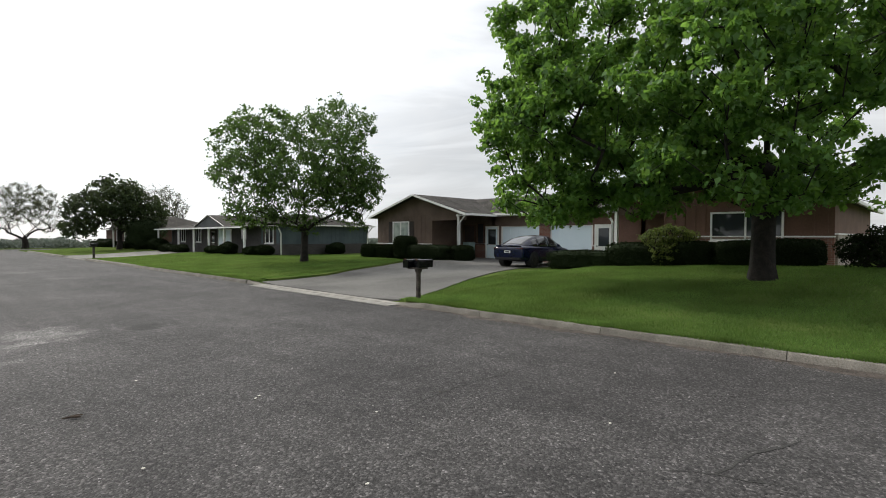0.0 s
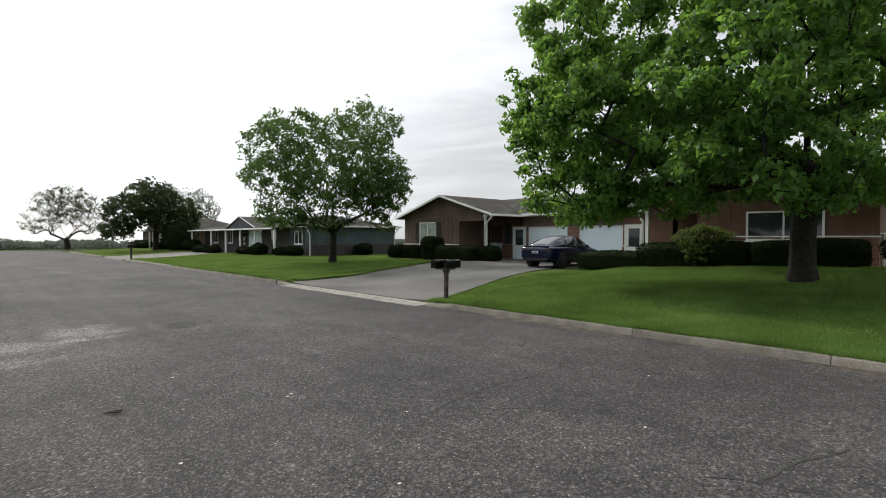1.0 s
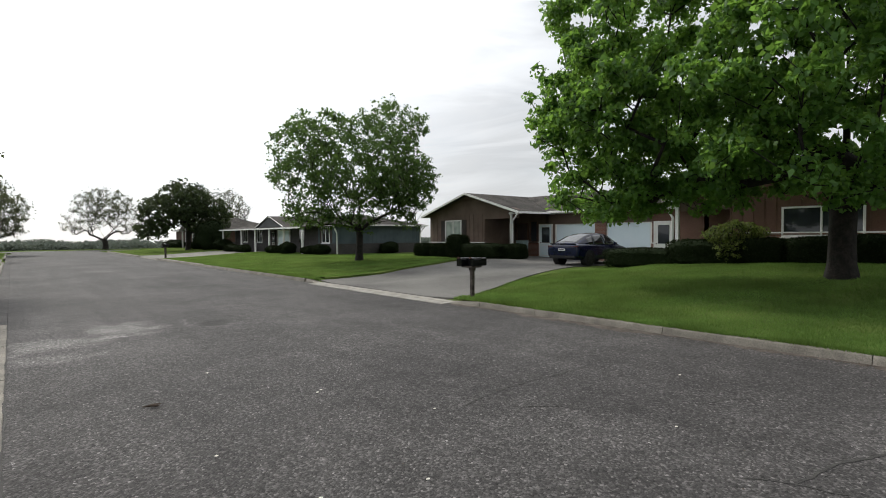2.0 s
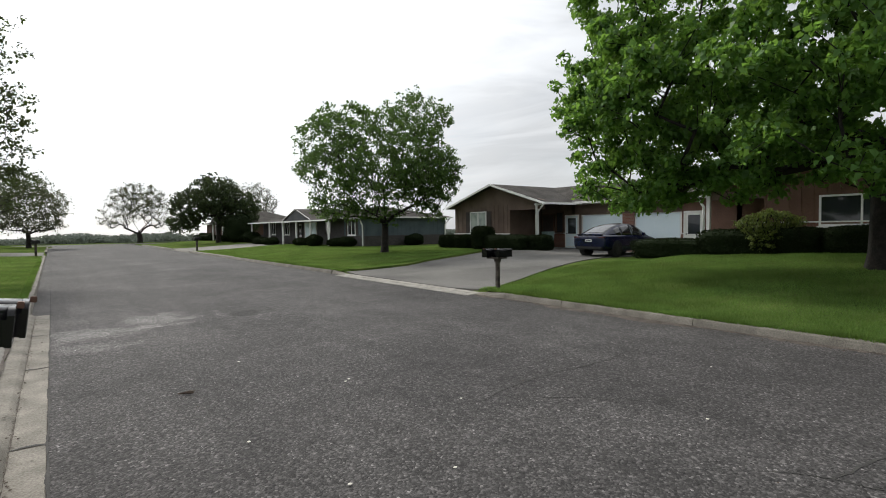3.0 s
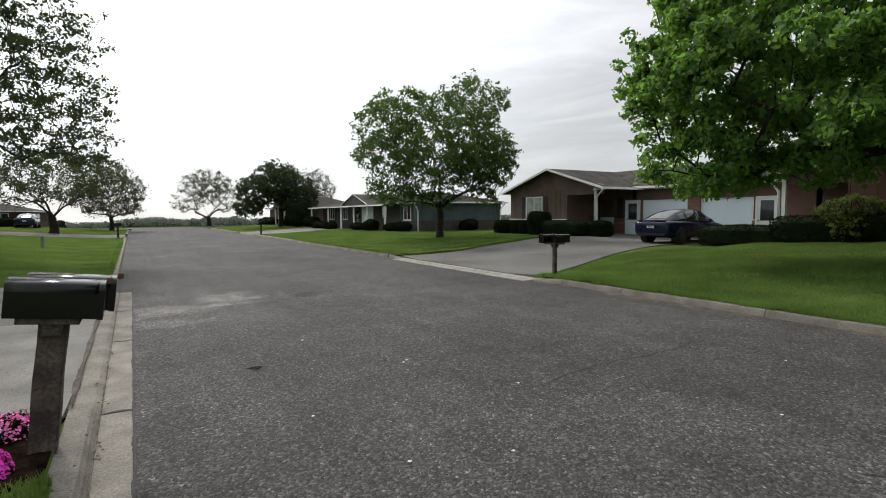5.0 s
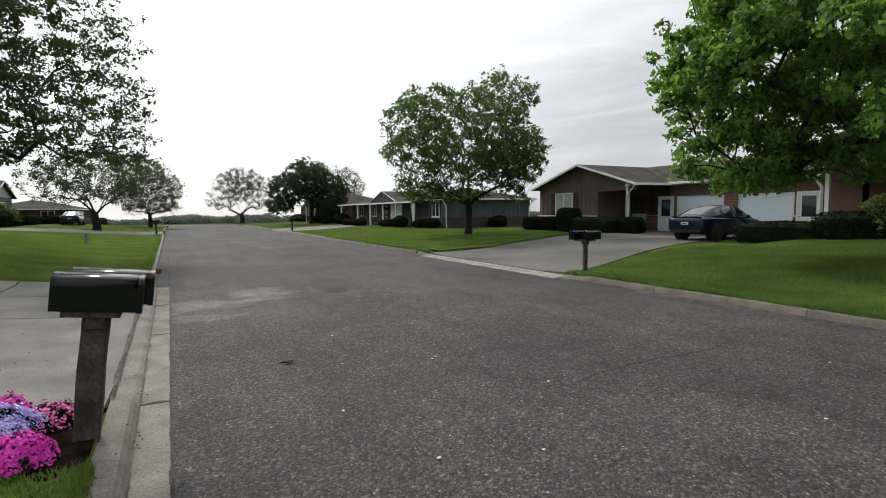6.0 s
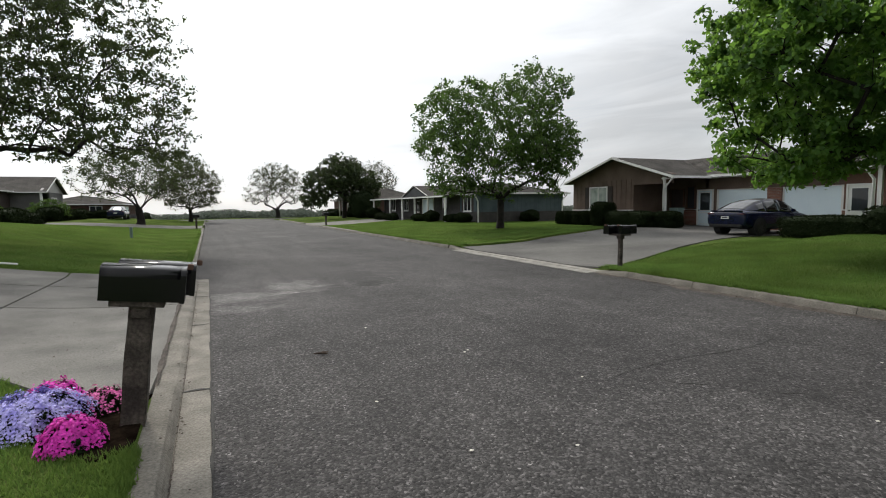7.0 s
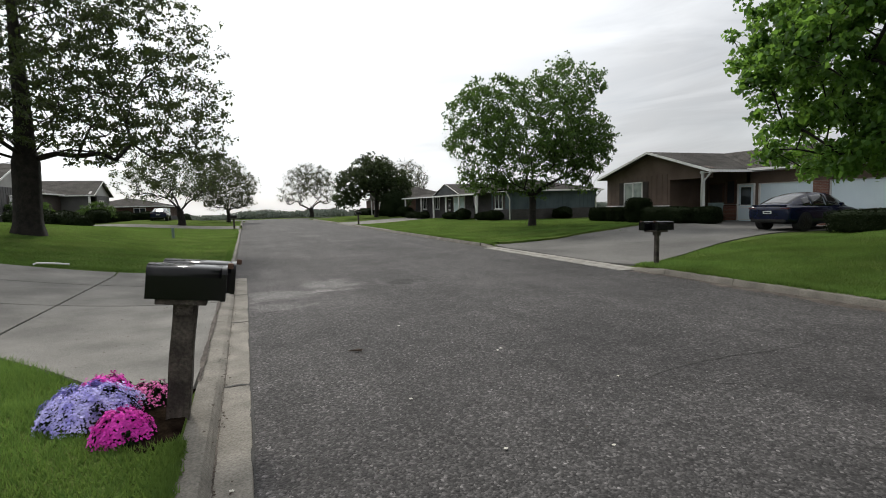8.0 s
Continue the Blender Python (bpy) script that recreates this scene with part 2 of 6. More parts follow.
def asphaltmat(name, c1, c2, big, spots=(), rings=()):
    """Worn asphalt: stones of 8 to 15 mm of differing greys, pits between them, wide stains and faint lengthwise streaks."""
    m = bpy.data.materials.new(name)
    m.use_nodes = True
    n, l = m.node_tree.nodes, m.node_tree.links
    b = n["Principled BSDF"]
    b.inputs["Roughness"].default_value, b.inputs["Specular IOR Level"].default_value = 0.85, 0.28
    co = n.new("ShaderNodeTexCoord")
    st = n.new("ShaderNodeTexNoise")
    st.inputs["Scale"].default_value, st.inputs["Detail"].default_value, st.inputs["Roughness"].default_value = big, 8.0, 0.62
    l.new(co.outputs["Object"], st.inputs["Vector"])
    r = n.new("ShaderNodeValToRGB")
    r.color_ramp.elements[0].position, r.color_ramp.elements[1].position = 0.32, 0.68
    r.color_ramp.elements[0].color, r.color_ramp.elements[1].color = (*c1, 1), (*c2, 1)
    l.new(st.outputs["Fac"], r.inputs["Fac"])
    mp = n.new("ShaderNodeMapping")
    mp.inputs["Scale"].default_value = (2.2, 0.12, 1.0)
    sk = n.new("ShaderNodeTexNoise")
    sk.inputs["Scale"].default_value, sk.inputs["Detail"].default_value = 1.0, 5.0
    l.new(co.outputs["Object"], mp.inputs[0])
    l.new(mp.outputs[0], sk.inputs["Vector"])
    v = n.new("ShaderNodeTexVoronoi")
    v.inputs["Scale"].default_value = 54.0
    l.new(co.outputs["Object"], v.inputs["Vector"])
    sep = n.new("ShaderNodeSeparateColor")
    l.new(v.outputs["Color"], sep.inputs[0])
    pw = n.new("ShaderNodeMath")
    pw.operation = "POWER"
    pw.inputs[1].default_value = 3.0
    l.new(sep.outputs[0], pw.inputs[0])
    fleck, inv, pit = (n.new("ShaderNodeMath") for _ in range(3))   # a few pale stones, a few holes
    fleck.operation, inv.operation, pit.operation = "POWER", "SUBTRACT", "POWER"
    fleck.inputs[1].default_value, inv.inputs[0].default_value, pit.inputs[1].default_value = 14.0, 1.0, 7.0
    l.new(sep.outputs[1], fleck.inputs[0])
    l.new(sep.outputs[2], inv.inputs[1])
    l.new(inv.outputs[0], pit.inputs[0])
    mt = n.new("ShaderNodeTexNoise")
    mt.inputs["Scale"].default_value, mt.inputs["Detail"].default_value = 24.0, 6.0
    l.new(co.outputs["Object"], mt.inputs["Vector"])
    md = n.new("ShaderNodeTexNoise")
    md.inputs["Scale"].default_value, md.inputs["Detail"].default_value, md.inputs["Roughness"].default_value = 1.7, 7.0, 0.7
    l.new(co.outputs["Object"], md.inputs["Vector"])
    col = r.outputs[0]
    for sx, sy, rx, ry, gain, rim in [(*s, 0.0) for s in spots] + list(rings):
        # a worn place: its rim wanders with the noise; rim > 0 wears a ring only
        mp2, dist, add, fall, hs2 = (n.new("ShaderNode" + k) for k in ("Mapping", "VectorMath", "Math", "MapRange", "HueSaturation"))
        mp2.inputs["Location"].default_value = (-sx / rx, -sy / ry, 0)
        mp2.inputs["Scale"].default_value = (1 / rx, 1 / ry, 0)
        l.new(co.outputs["Object"], mp2.inputs[0])
        dist.operation = "LENGTH"
        l.new(mp2.outputs[0], dist.inputs[0])
        add.operation = "MULTIPLY_ADD"
        add.inputs[1].default_value = 2.2 if not rim else 0.9
        l.new(md.outputs["Fac"], add.inputs[0])
        l.new(dist.outputs["Value"], add.inputs[2])
        src = add.outputs[0]
        if rim:
            off, ab = n.new("ShaderNodeMath"), n.new("ShaderNodeMath")
            off.operation, ab.operation = "SUBTRACT", "ABSOLUTE"
            off.inputs[1].default_value = 1.45
            l.new(src, off.inputs[0])
            l.new(off.outputs[0], ab.inputs[0])
            src = ab.outputs[0]
        fall.interpolation_type = "SMOOTHSTEP"
        fall.inputs["From Min"].default_value, fall.inputs["From Max"].default_value = (0.0, rim) if rim else (1.30, 1.95)
        fall.inputs["To Min"].default_value, fall.inputs["To Max"].default_value = gain, 1.0
        l.new(src, fall.inputs["Value"])
        l.new(fall.outputs[0], hs2.inputs["Value"])
        l.new(col, hs2.inputs["Color"])
        col = hs2.outputs[0]
    for src, lo, hi in ((sk.outputs["Fac"], 0.66, 1.34), (mt.outputs["Fac"], 0.0, 1.95), (md.outputs["Fac"], 0.42, 1.55), (pw.outputs[0], 0.62, 1.9), (fleck.outputs[0], 0.93, 2.3), (pit.outputs[0], 1.05, 0.4)):
        mr = n.new("ShaderNodeMapRange")
        mr.inputs["To Min"].default_value, mr.inputs["To Max"].default_value = lo, hi
        l.new(src, mr.inputs["Value"])
        hs = n.new("ShaderNodeHueSaturation")
        l.new(mr.outputs[0], hs.inputs["Value"])
        l.new(col, hs.inputs["Color"])
        col = hs.outputs[0]
    l.new(col, b.inputs["Base Color"])
    bp = n.new("ShaderNodeBump")
    bp.invert = True
    bp.inputs["Strength"].default_value, bp.inputs["Distance"].default_value = 0.8, 0.012
    l.new(v.outputs["Distance"], bp.inputs["Height"])
    l.new(bp.outputs[0], b.inputs["Normal"])
    return m


M["asphalt"] = asphaltmat("asphalt", (0.039, 0.0366, 0.0362), (0.077, 0.0726, 0.071), 0.30,
                          [(1.35, 11.85, 0.95, 1.4, 2.4), (0.1, 11.0, 1.4, 0.9, 2.2), (0.0, 9.6, 1.0, 0.8, 1.9), (0.6, 12.0, 3.0, 6.0, 1.3), (2.9, 11.4, 0.5, 0.8, 0.55), (0.2, 14.5, 0.7, 1.4, 1.4), (4.4, 27.0, 1.3, 1.2, 1.5), (3.2, 33.0, 1.2, 2.0, 1.5), (1.0, 20.0, 1.2, 3.0, 1.3)],
                          [(3.05, 11.75, 0.62, 0.85, 1.45, 0.12)])


def brickmat(name, c1, c2, mortar):
    """Far brickwork: courses of 75 mm with thin mortar, on walls along either axis."""
    m = bpy.data.materials.new(name)
    m.use_nodes = True
    n, l = m.node_tree.nodes, m.node_tree.links
    b = n["Principled BSDF"]
    b.inputs["Roughness"].default_value = 0.9
    co, sp, ad, cb = (n.new("ShaderNode" + k) for k in ("TexCoord", "SeparateXYZ", "Math", "CombineXYZ"))
    bt = n.new("ShaderNodeTexBrick")
    l.new(co.outputs["Object"], sp.inputs[0])
    l.new(sp.outputs[0], ad.inputs[0])
    l.new(sp.outputs[1], ad.inputs[1])
    l.new(ad.outputs[0], cb.inputs[0])
    l.new(sp.outputs[2], cb.inputs[1])
    l.new(cb.outputs[0], bt.inputs["Vector"])
    for k, v in (("Color1", (*c1, 1)), ("Color2", (*c2, 1)), ("Mortar", (*mortar, 1)), ("Scale", 1.0), ("Mortar Size", 0.008), ("Brick Width", 0.21), ("Row Height", 0.075)):
        bt.inputs[k].default_value = v
    nz = n.new("ShaderNodeTexNoise")
    nz.inputs["Scale"].default_value = 2.0
    hs = n.new("ShaderNodeHueSaturation")
    mr = n.new("ShaderNodeMapRange")
    mr.inputs["To Min"].default_value, mr.inputs["To Max"].default_value = 0.7, 1.3
    l.new(co.outputs["Object"], nz.inputs["Vector"])
    l.new(nz.outputs["Fac"], mr.inputs["Value"])
    l.new(mr.outputs[0], hs.inputs["Value"])
    l.new(bt.outputs["Color"], hs.inputs["Color"])
    l.new(hs.outputs[0], b.inputs["Base Color"])
    bp = n.new("ShaderNodeBump")
    bp.inputs["Strength"].default_value, bp.inputs["Distance"].default_value = 0.5, 0.01
    bp.invert = True
    l.new(bt.outputs["Fac"], bp.inputs["Height"])
    l.new(bp.outputs[0], b.inputs["Normal"])
    return m


M["brick"] = brickmat("red_brown_brick", (0.16, 0.065, 0.045), (0.22, 0.095, 0.065), (0.24, 0.21, 0.18))
M["greybrick"] = brickmat("dark_grey_brick", (0.036, 0.033, 0.033), (0.060, 0.054, 0.052), (0.085, 0.082, 0.08))
M["palebrick"] = brickmat("pale_brick", (0.30, 0.25, 0.21), (0.38, 0.33, 0.28), (0.4, 0.38, 0.35))


# ---- mesh helpers ----
def part(name, bm, material, parent=None, label=""):
    """Links a bmesh (or a mesh) as one object, under a thing or a part."""
    if isinstance(bm, bmesh.types.BMesh):
        me = bpy.data.meshes.new(name)
        bm.to_mesh(me)
        bm.free()
    else:
        me = bm
    if material is not None and not me.materials:
        me.materials.append(M[material])
    ob = new(name, me)
    if parent is not None:
        ob.parent = parent
    if label:
        ob["label"] = label
    return ob


def thing(name, at, label, category, group="", kind="", turn=0.0):
    e = new(name)
    e.empty_display_size = 0.2
    e.matrix_basis = pose(*at, 0, 0, turn)
    return tagged(e, label, category, group, kind)


def box(bm, x0, x1, y0, y1, z0, z1, bevel=0.0):
    vs = [bm.verts.new((x, y, z)) for z in (z0, z1) for y in (y0, y1) for x in (x0, x1)]
    fs = [bm.faces.new([vs[i] for i in f]) for f in ((0, 2, 3, 1), (4, 5, 7, 6), (0, 1, 5, 4), (1, 3, 7, 5), (3, 2, 6, 7), (2, 0, 4, 6))]
    if bevel:
        es = list({e for f in fs for e in f.edges})
        bmesh.ops.bevel(bm, geom=es, offset=bevel, segments=2, affect="EDGES")
    return bm


def boxes(*specs, bevel=0.0):
    bm = bmesh.new()
    for s in specs:
        box(bm, *s, bevel=bevel)
    return bm


def solid(faces, verts):
    bm = bmesh.new()
    vs = [bm.verts.new(v) for v in verts]
    for f in faces:
        bm.faces.new([vs[i] for i in f])
    bmesh.ops.recalc_face_normals(bm, faces=bm.faces)
    return bm


def extrude_profile(profile, axis, a, b):
    """A closed profile (u, v) swept from a to b along axis 'x' or 'y'; v is up."""
    put = (lambda u, v, w: (w, u, v)) if axis == "x" else (lambda u, v, w: (u, w, v))
    n = len(profile)
    verts = [put(u, v, a) for u, v in profile] + [put(u, v, b) for u, v in profile]
    faces = [tuple(range(n)), tuple(range(2 * n - 1, n - 1, -1))] + [(i, (i + 1) % n, n + (i + 1) % n, n + i) for i in range(n)]
    return solid(faces, verts)


def polys(name, verts, count):
    """A mesh of separate polygons of count corners each, from an array (n, count, 3)."""
    v = np.asarray(verts, dtype=np.float32).reshape(-1, 3)
    n = len(v) // count
    me = bpy.data.meshes.new(name)
    me.vertices.add(len(v))
    me.vertices.foreach_set("co", v.ravel())
    me.loops.add(len(v))
    me.loops.foreach_set("vertex_index", np.arange(len(v), dtype=np.int32))
    me.polygons.add(n)
    me.polygons.foreach_set("loop_start", np.arange(0, len(v), count, dtype=np.int32))
    me.update(calc_edges=True)
    me.validate()
    return me


def unit(a):
    return a / np.maximum(np.linalg.norm(a, axis=-1, keepdims=True), 1e-9)


def leaves(rng, centres, size, droop=0.3, wide=0.8, up=None):
    """Folded leaf quads at the centres; sizes vary; normals lean upward or by up."""
    n = len(centres)
    nrm = unit(rng.normal(size=(n, 3)) + (np.array((0, 0, 0.7)) if up is None else up))
    a = unit(np.cross(nrm, rng.normal(size=(n, 3))))
    b = np.cross(nrm, a)
    s = size * rng.uniform(0.6, 1.25, (n, 1))
    tip = centres + a * s * 0.55 - np.array((0, 0, 1.0)) * s * droop * 0.4
    tail = centres - a * s * 0.45
    l = centres + b * s * 0.5 * wide + nrm * s * 0.12
    r = centres - b * s * 0.5 * wide + nrm * s * 0.12
    return np.stack([tail, r, tip, l], axis=1)


def tubes(bm_name, paths, sides=6):
    """Tapered tubes along polylines: paths of (points, radii)."""
    verts, faces = [], []
    for pts, rad in paths:
        pts = np.asarray(pts, float)
        base = len(verts)
        d = np.gradient(pts, axis=0)
        for p, t, r in zip(pts, d, rad):
            t = t / (np.linalg.norm(t) + 1e-9)
            ref = np.array((0, 0, 1.0)) if abs(t[2]) < 0.9 else np.array((1.0, 0, 0))
            u = np.cross(t, ref)
            u /= np.linalg.norm(u) + 1e-9
            w = np.cross(t, u)
            for k in range(sides):
                q = 2 * math.pi * k / sides
                verts.append(tuple(p + r * (math.cos(q) * u + math.sin(q) * w)))
        for i in range(len(pts) - 1):
            for k in range(sides):
                a, b = base + i * sides + k, base + i * sides + (k + 1) % sides
                faces.append((a, b, b + sides, a + sides))
        faces.append(tuple(base + (len(pts) - 1) * sides + k for k in range(sides)))
    me = bpy.data.meshes.new(bm_name)
    me.from_pydata(verts, [], faces)
    for p in me.polygons:
        p.use_smooth = True
    me.update()
    return me


# ---- the lie of the land ----
def sm(t):
    t = np.clip(t, 0.0, 1.0)
    return t * t * (3 - 2 * t)


KL, KR = -0.95, 8.92            # backs of the two kerbs
DL0, DL1, DR0, DR1 = 5.3, 14.9, 10.5, 18.5   # driveways, along the road
END = 84.0                      # the street meets a cross street


def gap(y, a, b):
    return sm((y - a + 0.3) / 0.6) * sm((b + 0.3 - y) / 0.6)


def gz(x, y):
    """Height of the ground beside the street."""
    x, y = np.asarray(x, float), np.asarray(y, float)
    far = sm((y - 90) / 110.0)
    lift = 0.14 - 0.11 * np.where(x < 4, np.maximum(gap(y, DL0, DL1), gap(y, 47.3, 55.6)), np.maximum(gap(y, DR0, DR1), gap(y, 47.3, 55.6)))
    left = lift + (1.5 - 0.9 * sm((y - 24) / 26)) * sm((KL - x) / 12.0) - 0.45 * sm((-11 - x) / 5) * (1 - sm((y - 24) / 26))
    amp = 0.33 + 0.24 * (1 - sm((y - 4) / 7)) + 0.22 * (1 - sm((y + 2) / 7))
    right = lift + amp * sm((x - KR) / 9.0)
    right = right + 0.13 * sm((x - 15.5) / 3.0) * (1 - sm((x - 20.0) / 1.0)) * (1 - sm((y - 9.5) / 3.0))
    z = np.where(x <= KL, left, np.where(x >= KR, right, -0.08))
    flat = sm((y - 78) / 5)
    side = z * (1 - flat) + 0.05 * flat
    z = np.where((x <= KL) | (x >= KR), side, np.where(y > END + 9.0, 0.05, -0.08))
    z = np.where((y > END) & (y < END + 9.0), -0.08, z)
    return z * (1 - far) - 0.025 * np.maximum(0, y - 97)


def dr_edges(x):
    """The near and far edge of the double driveway at depth x."""
    return np.interp(x, [KR, 14.2, 19.5, 24.9], [10.5, 12.55, 14.0, 13.0]), np.interp(x, [KR, 12, 15.5, 18, 24.9], [18.5, 18.5, 19.2, 20.3, 20.9])


def dl_near(x):
    return np.interp(x, [-9.5, -4.0, -2.83, -2.32, -1.83, -1.4, KL], [8.7, 7.95, 6.85, 6.35, 5.75, 5.38, 5.25])


def axis_lines(cuts):
    out = []
    for a, b, s in cuts:
        out += list(np.arange(a, b - 1e-6, s))
    return np.array(out + [cuts[-1][1]])


xs = np.concatenate([[-3000, -900, -300, -120, -70, -45], axis_lines([(-30, KL, 0.5)]), [KL + 0.02, 1, 4, 7, KR - 0.02], axis_lines([(KR, 40, 0.5)]), [55, 80, 130, 300, 900, 3000]])
xs = np.unique(np.round(xs, 3))
ys = np.concatenate([[-3000, -600, -150, -60], axis_lines([(-30, 60, 0.5), (60, END, 1.0)]), [END + 0.02, END + 4, END + 8.98, END + 9], axis_lines([(94, 230, 6.0)]), [300, 500, 900, 1600, 3500]])
ys = np.unique(np.round(ys, 3))
gx, gy = np.meshgrid(xs, ys)
gzz = gz(gx, gy) + 0.008 * np.sin(gx * 0.9 + 1.3 * np.sin(gy * 0.4)) * ((gx < KL - 0.6) | (gx > KR + 0.6)) * (gy < 80)
me = bpy.data.meshes.new("ground")
nx, ny = len(xs), len(ys)
idx = np.arange(nx * ny).reshape(ny, nx)
quads = np.stack([idx[:-1, :-1], idx[:-1, 1:], idx[1:, 1:], idx[1:, :-1]], -1).reshape(-1, 4)
me.from_pydata(np.stack([gx, gy, gzz], -1).reshape(-1, 3).tolist(), [], quads.tolist())
for p in me.polygons:
    p.use_smooth = True
ground = tagged(part("ground", me, "lawn"), "mown lawns rising gently from the street, open fields beyond", "ground", kind="structure")


def sheet(name, xs, ys, zf, material, thick=0.12):
    """A slab that follows a height function over a grid of rows: xs, and for each x the ys."""
    verts, faces = [], []
    m = len(ys(xs[0]))
    for x in xs:
        for y in ys(x):
            z = float(zf(x, y))
            verts.append((x, y, z))
    n = len(verts)
    verts += [(x, y, z - thick) for x, y, z in verts]
    k = len(xs)
    for i in range(k - 1):
        for j in range(m - 1):
            a = i * m + j
            faces.append((a, a + m, a + m + 1, a + 1))
    rim = [i * m for i in range(k)] + [(k - 1) * m + j for j in range(1, m)] + [i * m + m - 1 for i in range(k - 2, -1, -1)] + [j for j in range(m - 2, 0, -1)]
    for a, b in zip(rim, rim[1:] + rim[:1]):
        faces.append((b, a, a + n, b + n))
    bm = solid(faces, verts)
    return part(name, bm, material)


# street: a slightly crowned slab, and the cross street at its end
GL, RR = -0.47, 8.72


def crown(x, y):
    t = (x - GL) / (RR - GL)
    return 0.02 * (1 - (2 * t - 1) ** 2) * (1 if y < 78 else max(0.0, (END - y) / 6)) - 0.004


road = sheet("road", list(np.linspace(GL, RR, 13)), lambda x: list(np.linspace(-25, END, 60)), crown, "asphalt", 0.1)
tagged(road, "worn grey asphalt street with fine cracks", "road", kind="structure")
cross = part("cross_street", boxes((-160, 170, END + 0.004, END + 8.0, -0.1, -0.002)), "asphalt")
tagged(cross, "grey asphalt cross street at the far end", "road", kind="structure")

# driveways
drive = sheet("driveway", list(np.linspace(KR + 0.004, 24.85, 24)), lambda x: list(np.linspace(*[float(e) for e in dr_edges(x)], 8)), lambda x, y: gz(x, y) + 0.036, "drive", 0.2)
tagged(drive, "wide grey driveway shared by two garages", "driveway", kind="structure")


# ---- kerbs and gutter ----
def kerb_piece(name, parent, x_face, x_back, y0, y1, h0, h1, material="kerb", batter=0.03):
    """One length of kerb with a rounded nose; h0, h1: heights at its two ends; batter: how far its face leans back."""
    s = 1 if x_back > x_face else -1
    w = abs(x_back - x_face)
    prof = lambda h: [(0.0, -0.12), (0.0, 0.004), (batter * 0.35, h * 0.5), (batter * 0.75, h * 0.86), (batter * 1.2, h * 0.97), (batter * 1.9, h), (w, h + 0.006), (w, -0.12)]
    n = 8
    verts = [(x_face + s * u, y, v) for y, h in ((y0 + 0.006, h0), (y1 - 0.006, h1)) for u, v in prof(h)]
    faces = [tuple(range(n)), tuple(range(2 * n - 1, n - 1, -1))] + [(i, (i + 1) % n, n + (i + 1) % n, n + i) for i in range(n)]
    return part(name, solid(faces, verts), material, parent)


kerb_r = thing("kerb", (0, 0, 0), "weathered concrete kerb along the houses' lawns, chipped in places", "kerb", kind="structure")
yy = -13.5
while yy < 76:
    a, b = yy, min(yy + 3.0, 76)
    for lo, hi in ((a, min(b, DR0 - 1.2)), (max(a, DR1 + 0.9), b)):
        if hi - lo > 0.2 and not (47.2 < (lo + hi) / 2 < 55.5):
            kerb_piece("kerb_stone", kerb_r, RR, KR, lo, hi, 0.135, 0.135, "kerb", 0.05)
    yy += 3.0
kerb_piece("kerb_stone", kerb_r, RR, KR, DR0 - 1.2, DR0 - 0.1, 0.135, 0.05, "kerb", 0.05)
kerb_piece("kerb_stone", kerb_r, RR, KR, DR1 + 0.0, DR1 + 0.9, 0.05, 0.135, "kerb", 0.05)
for a, b in ((DR0 - 0.1, 13.2), (13.2, 15.9), (15.9, DR1)):
    kerb_piece("kerb_stone", kerb_r, RR, KR, a, b, 0.04, 0.04, "apron")
    part("gutter_slab", boxes((8.40, RR - 0.018, a + 0.008, b - 0.008, -0.12, 0.014), bevel=0.005), "apron", kerb_r)
for a in (47.2, 50.0, 52.8):
    kerb_piece("kerb_stone", kerb_r, RR, KR, a, a + 2.8, 0.035, 0.035)

kerb_l = thing("kerb", (0, 0, 0), "weathered concrete kerb with a flat gutter pan beside it", "kerb", kind="structure")
cuts = [-14.0, -10.6, -7.2, -3.9, -0.7, 2.3, 5.5, 8.65, 11.4, 14.2]
for a, b in zip(cuts, cuts[1:]):
    low = a > 5
    kerb_piece("kerb_stone", kerb_l, -0.73, KL, a, b, 0.045 if low else 0.135, 0.045 if low else (0.10 if b == 5.5 else 0.135), batter=0.07)
    g = boxes((-0.731, GL - 0.002, a + 0.006, b - 0.006, -0.12, 0.004), bevel=0.006)
    part("gutter_slab", g, "kerb", kerb_l)
kerb_piece("kerb_stone", kerb_l, -0.80, KL - 0.05, 14.2, 15.1, 0.05, 0.135)
yy = 15.1
while yy < 76:
    if not 47.5 < yy + 1.5 < 56:
        kerb_piece("kerb_stone", kerb_l, -0.80, KL - 0.05, yy, min(yy + 3, 76), 0.135, 0.135)
    yy += 3.0
part("gutter_edge", boxes((-0.80, GL - 0.004, 14.2, 76, -0.1, 0.0)), "asphalt", kerb_l)

# left driveway of concrete slabs
slabs = thing("driveway", (0, 0, 0), "pale concrete driveway of jointed slabs", "driveway", kind="structure")
xcuts, ycuts = [KL - 0.004, -3.5, -6.4, -9.3], [None, 10.4, 12.9, DL1]
for i in range(3):
    for j in range(3):
        xl = np.linspace(xcuts[i], xcuts[i + 1], 8) + np.array([-0.019] + [0] * 6 + [0.019])
        f0 = (lambda x: float(dl_near(x))) if j == 0 else (lambda x, v=ycuts[j]: v + 0.020)
        f1 = lambda x, v=ycuts[j + 1]: v - 0.020
        ob = sheet("slab", list(xl), lambda x: list(np.linspace(f0(x), f1(x), 6)), lambda x, y: gz(x, y) + 0.034, "concrete", 0.2)
        ob.parent = slabs


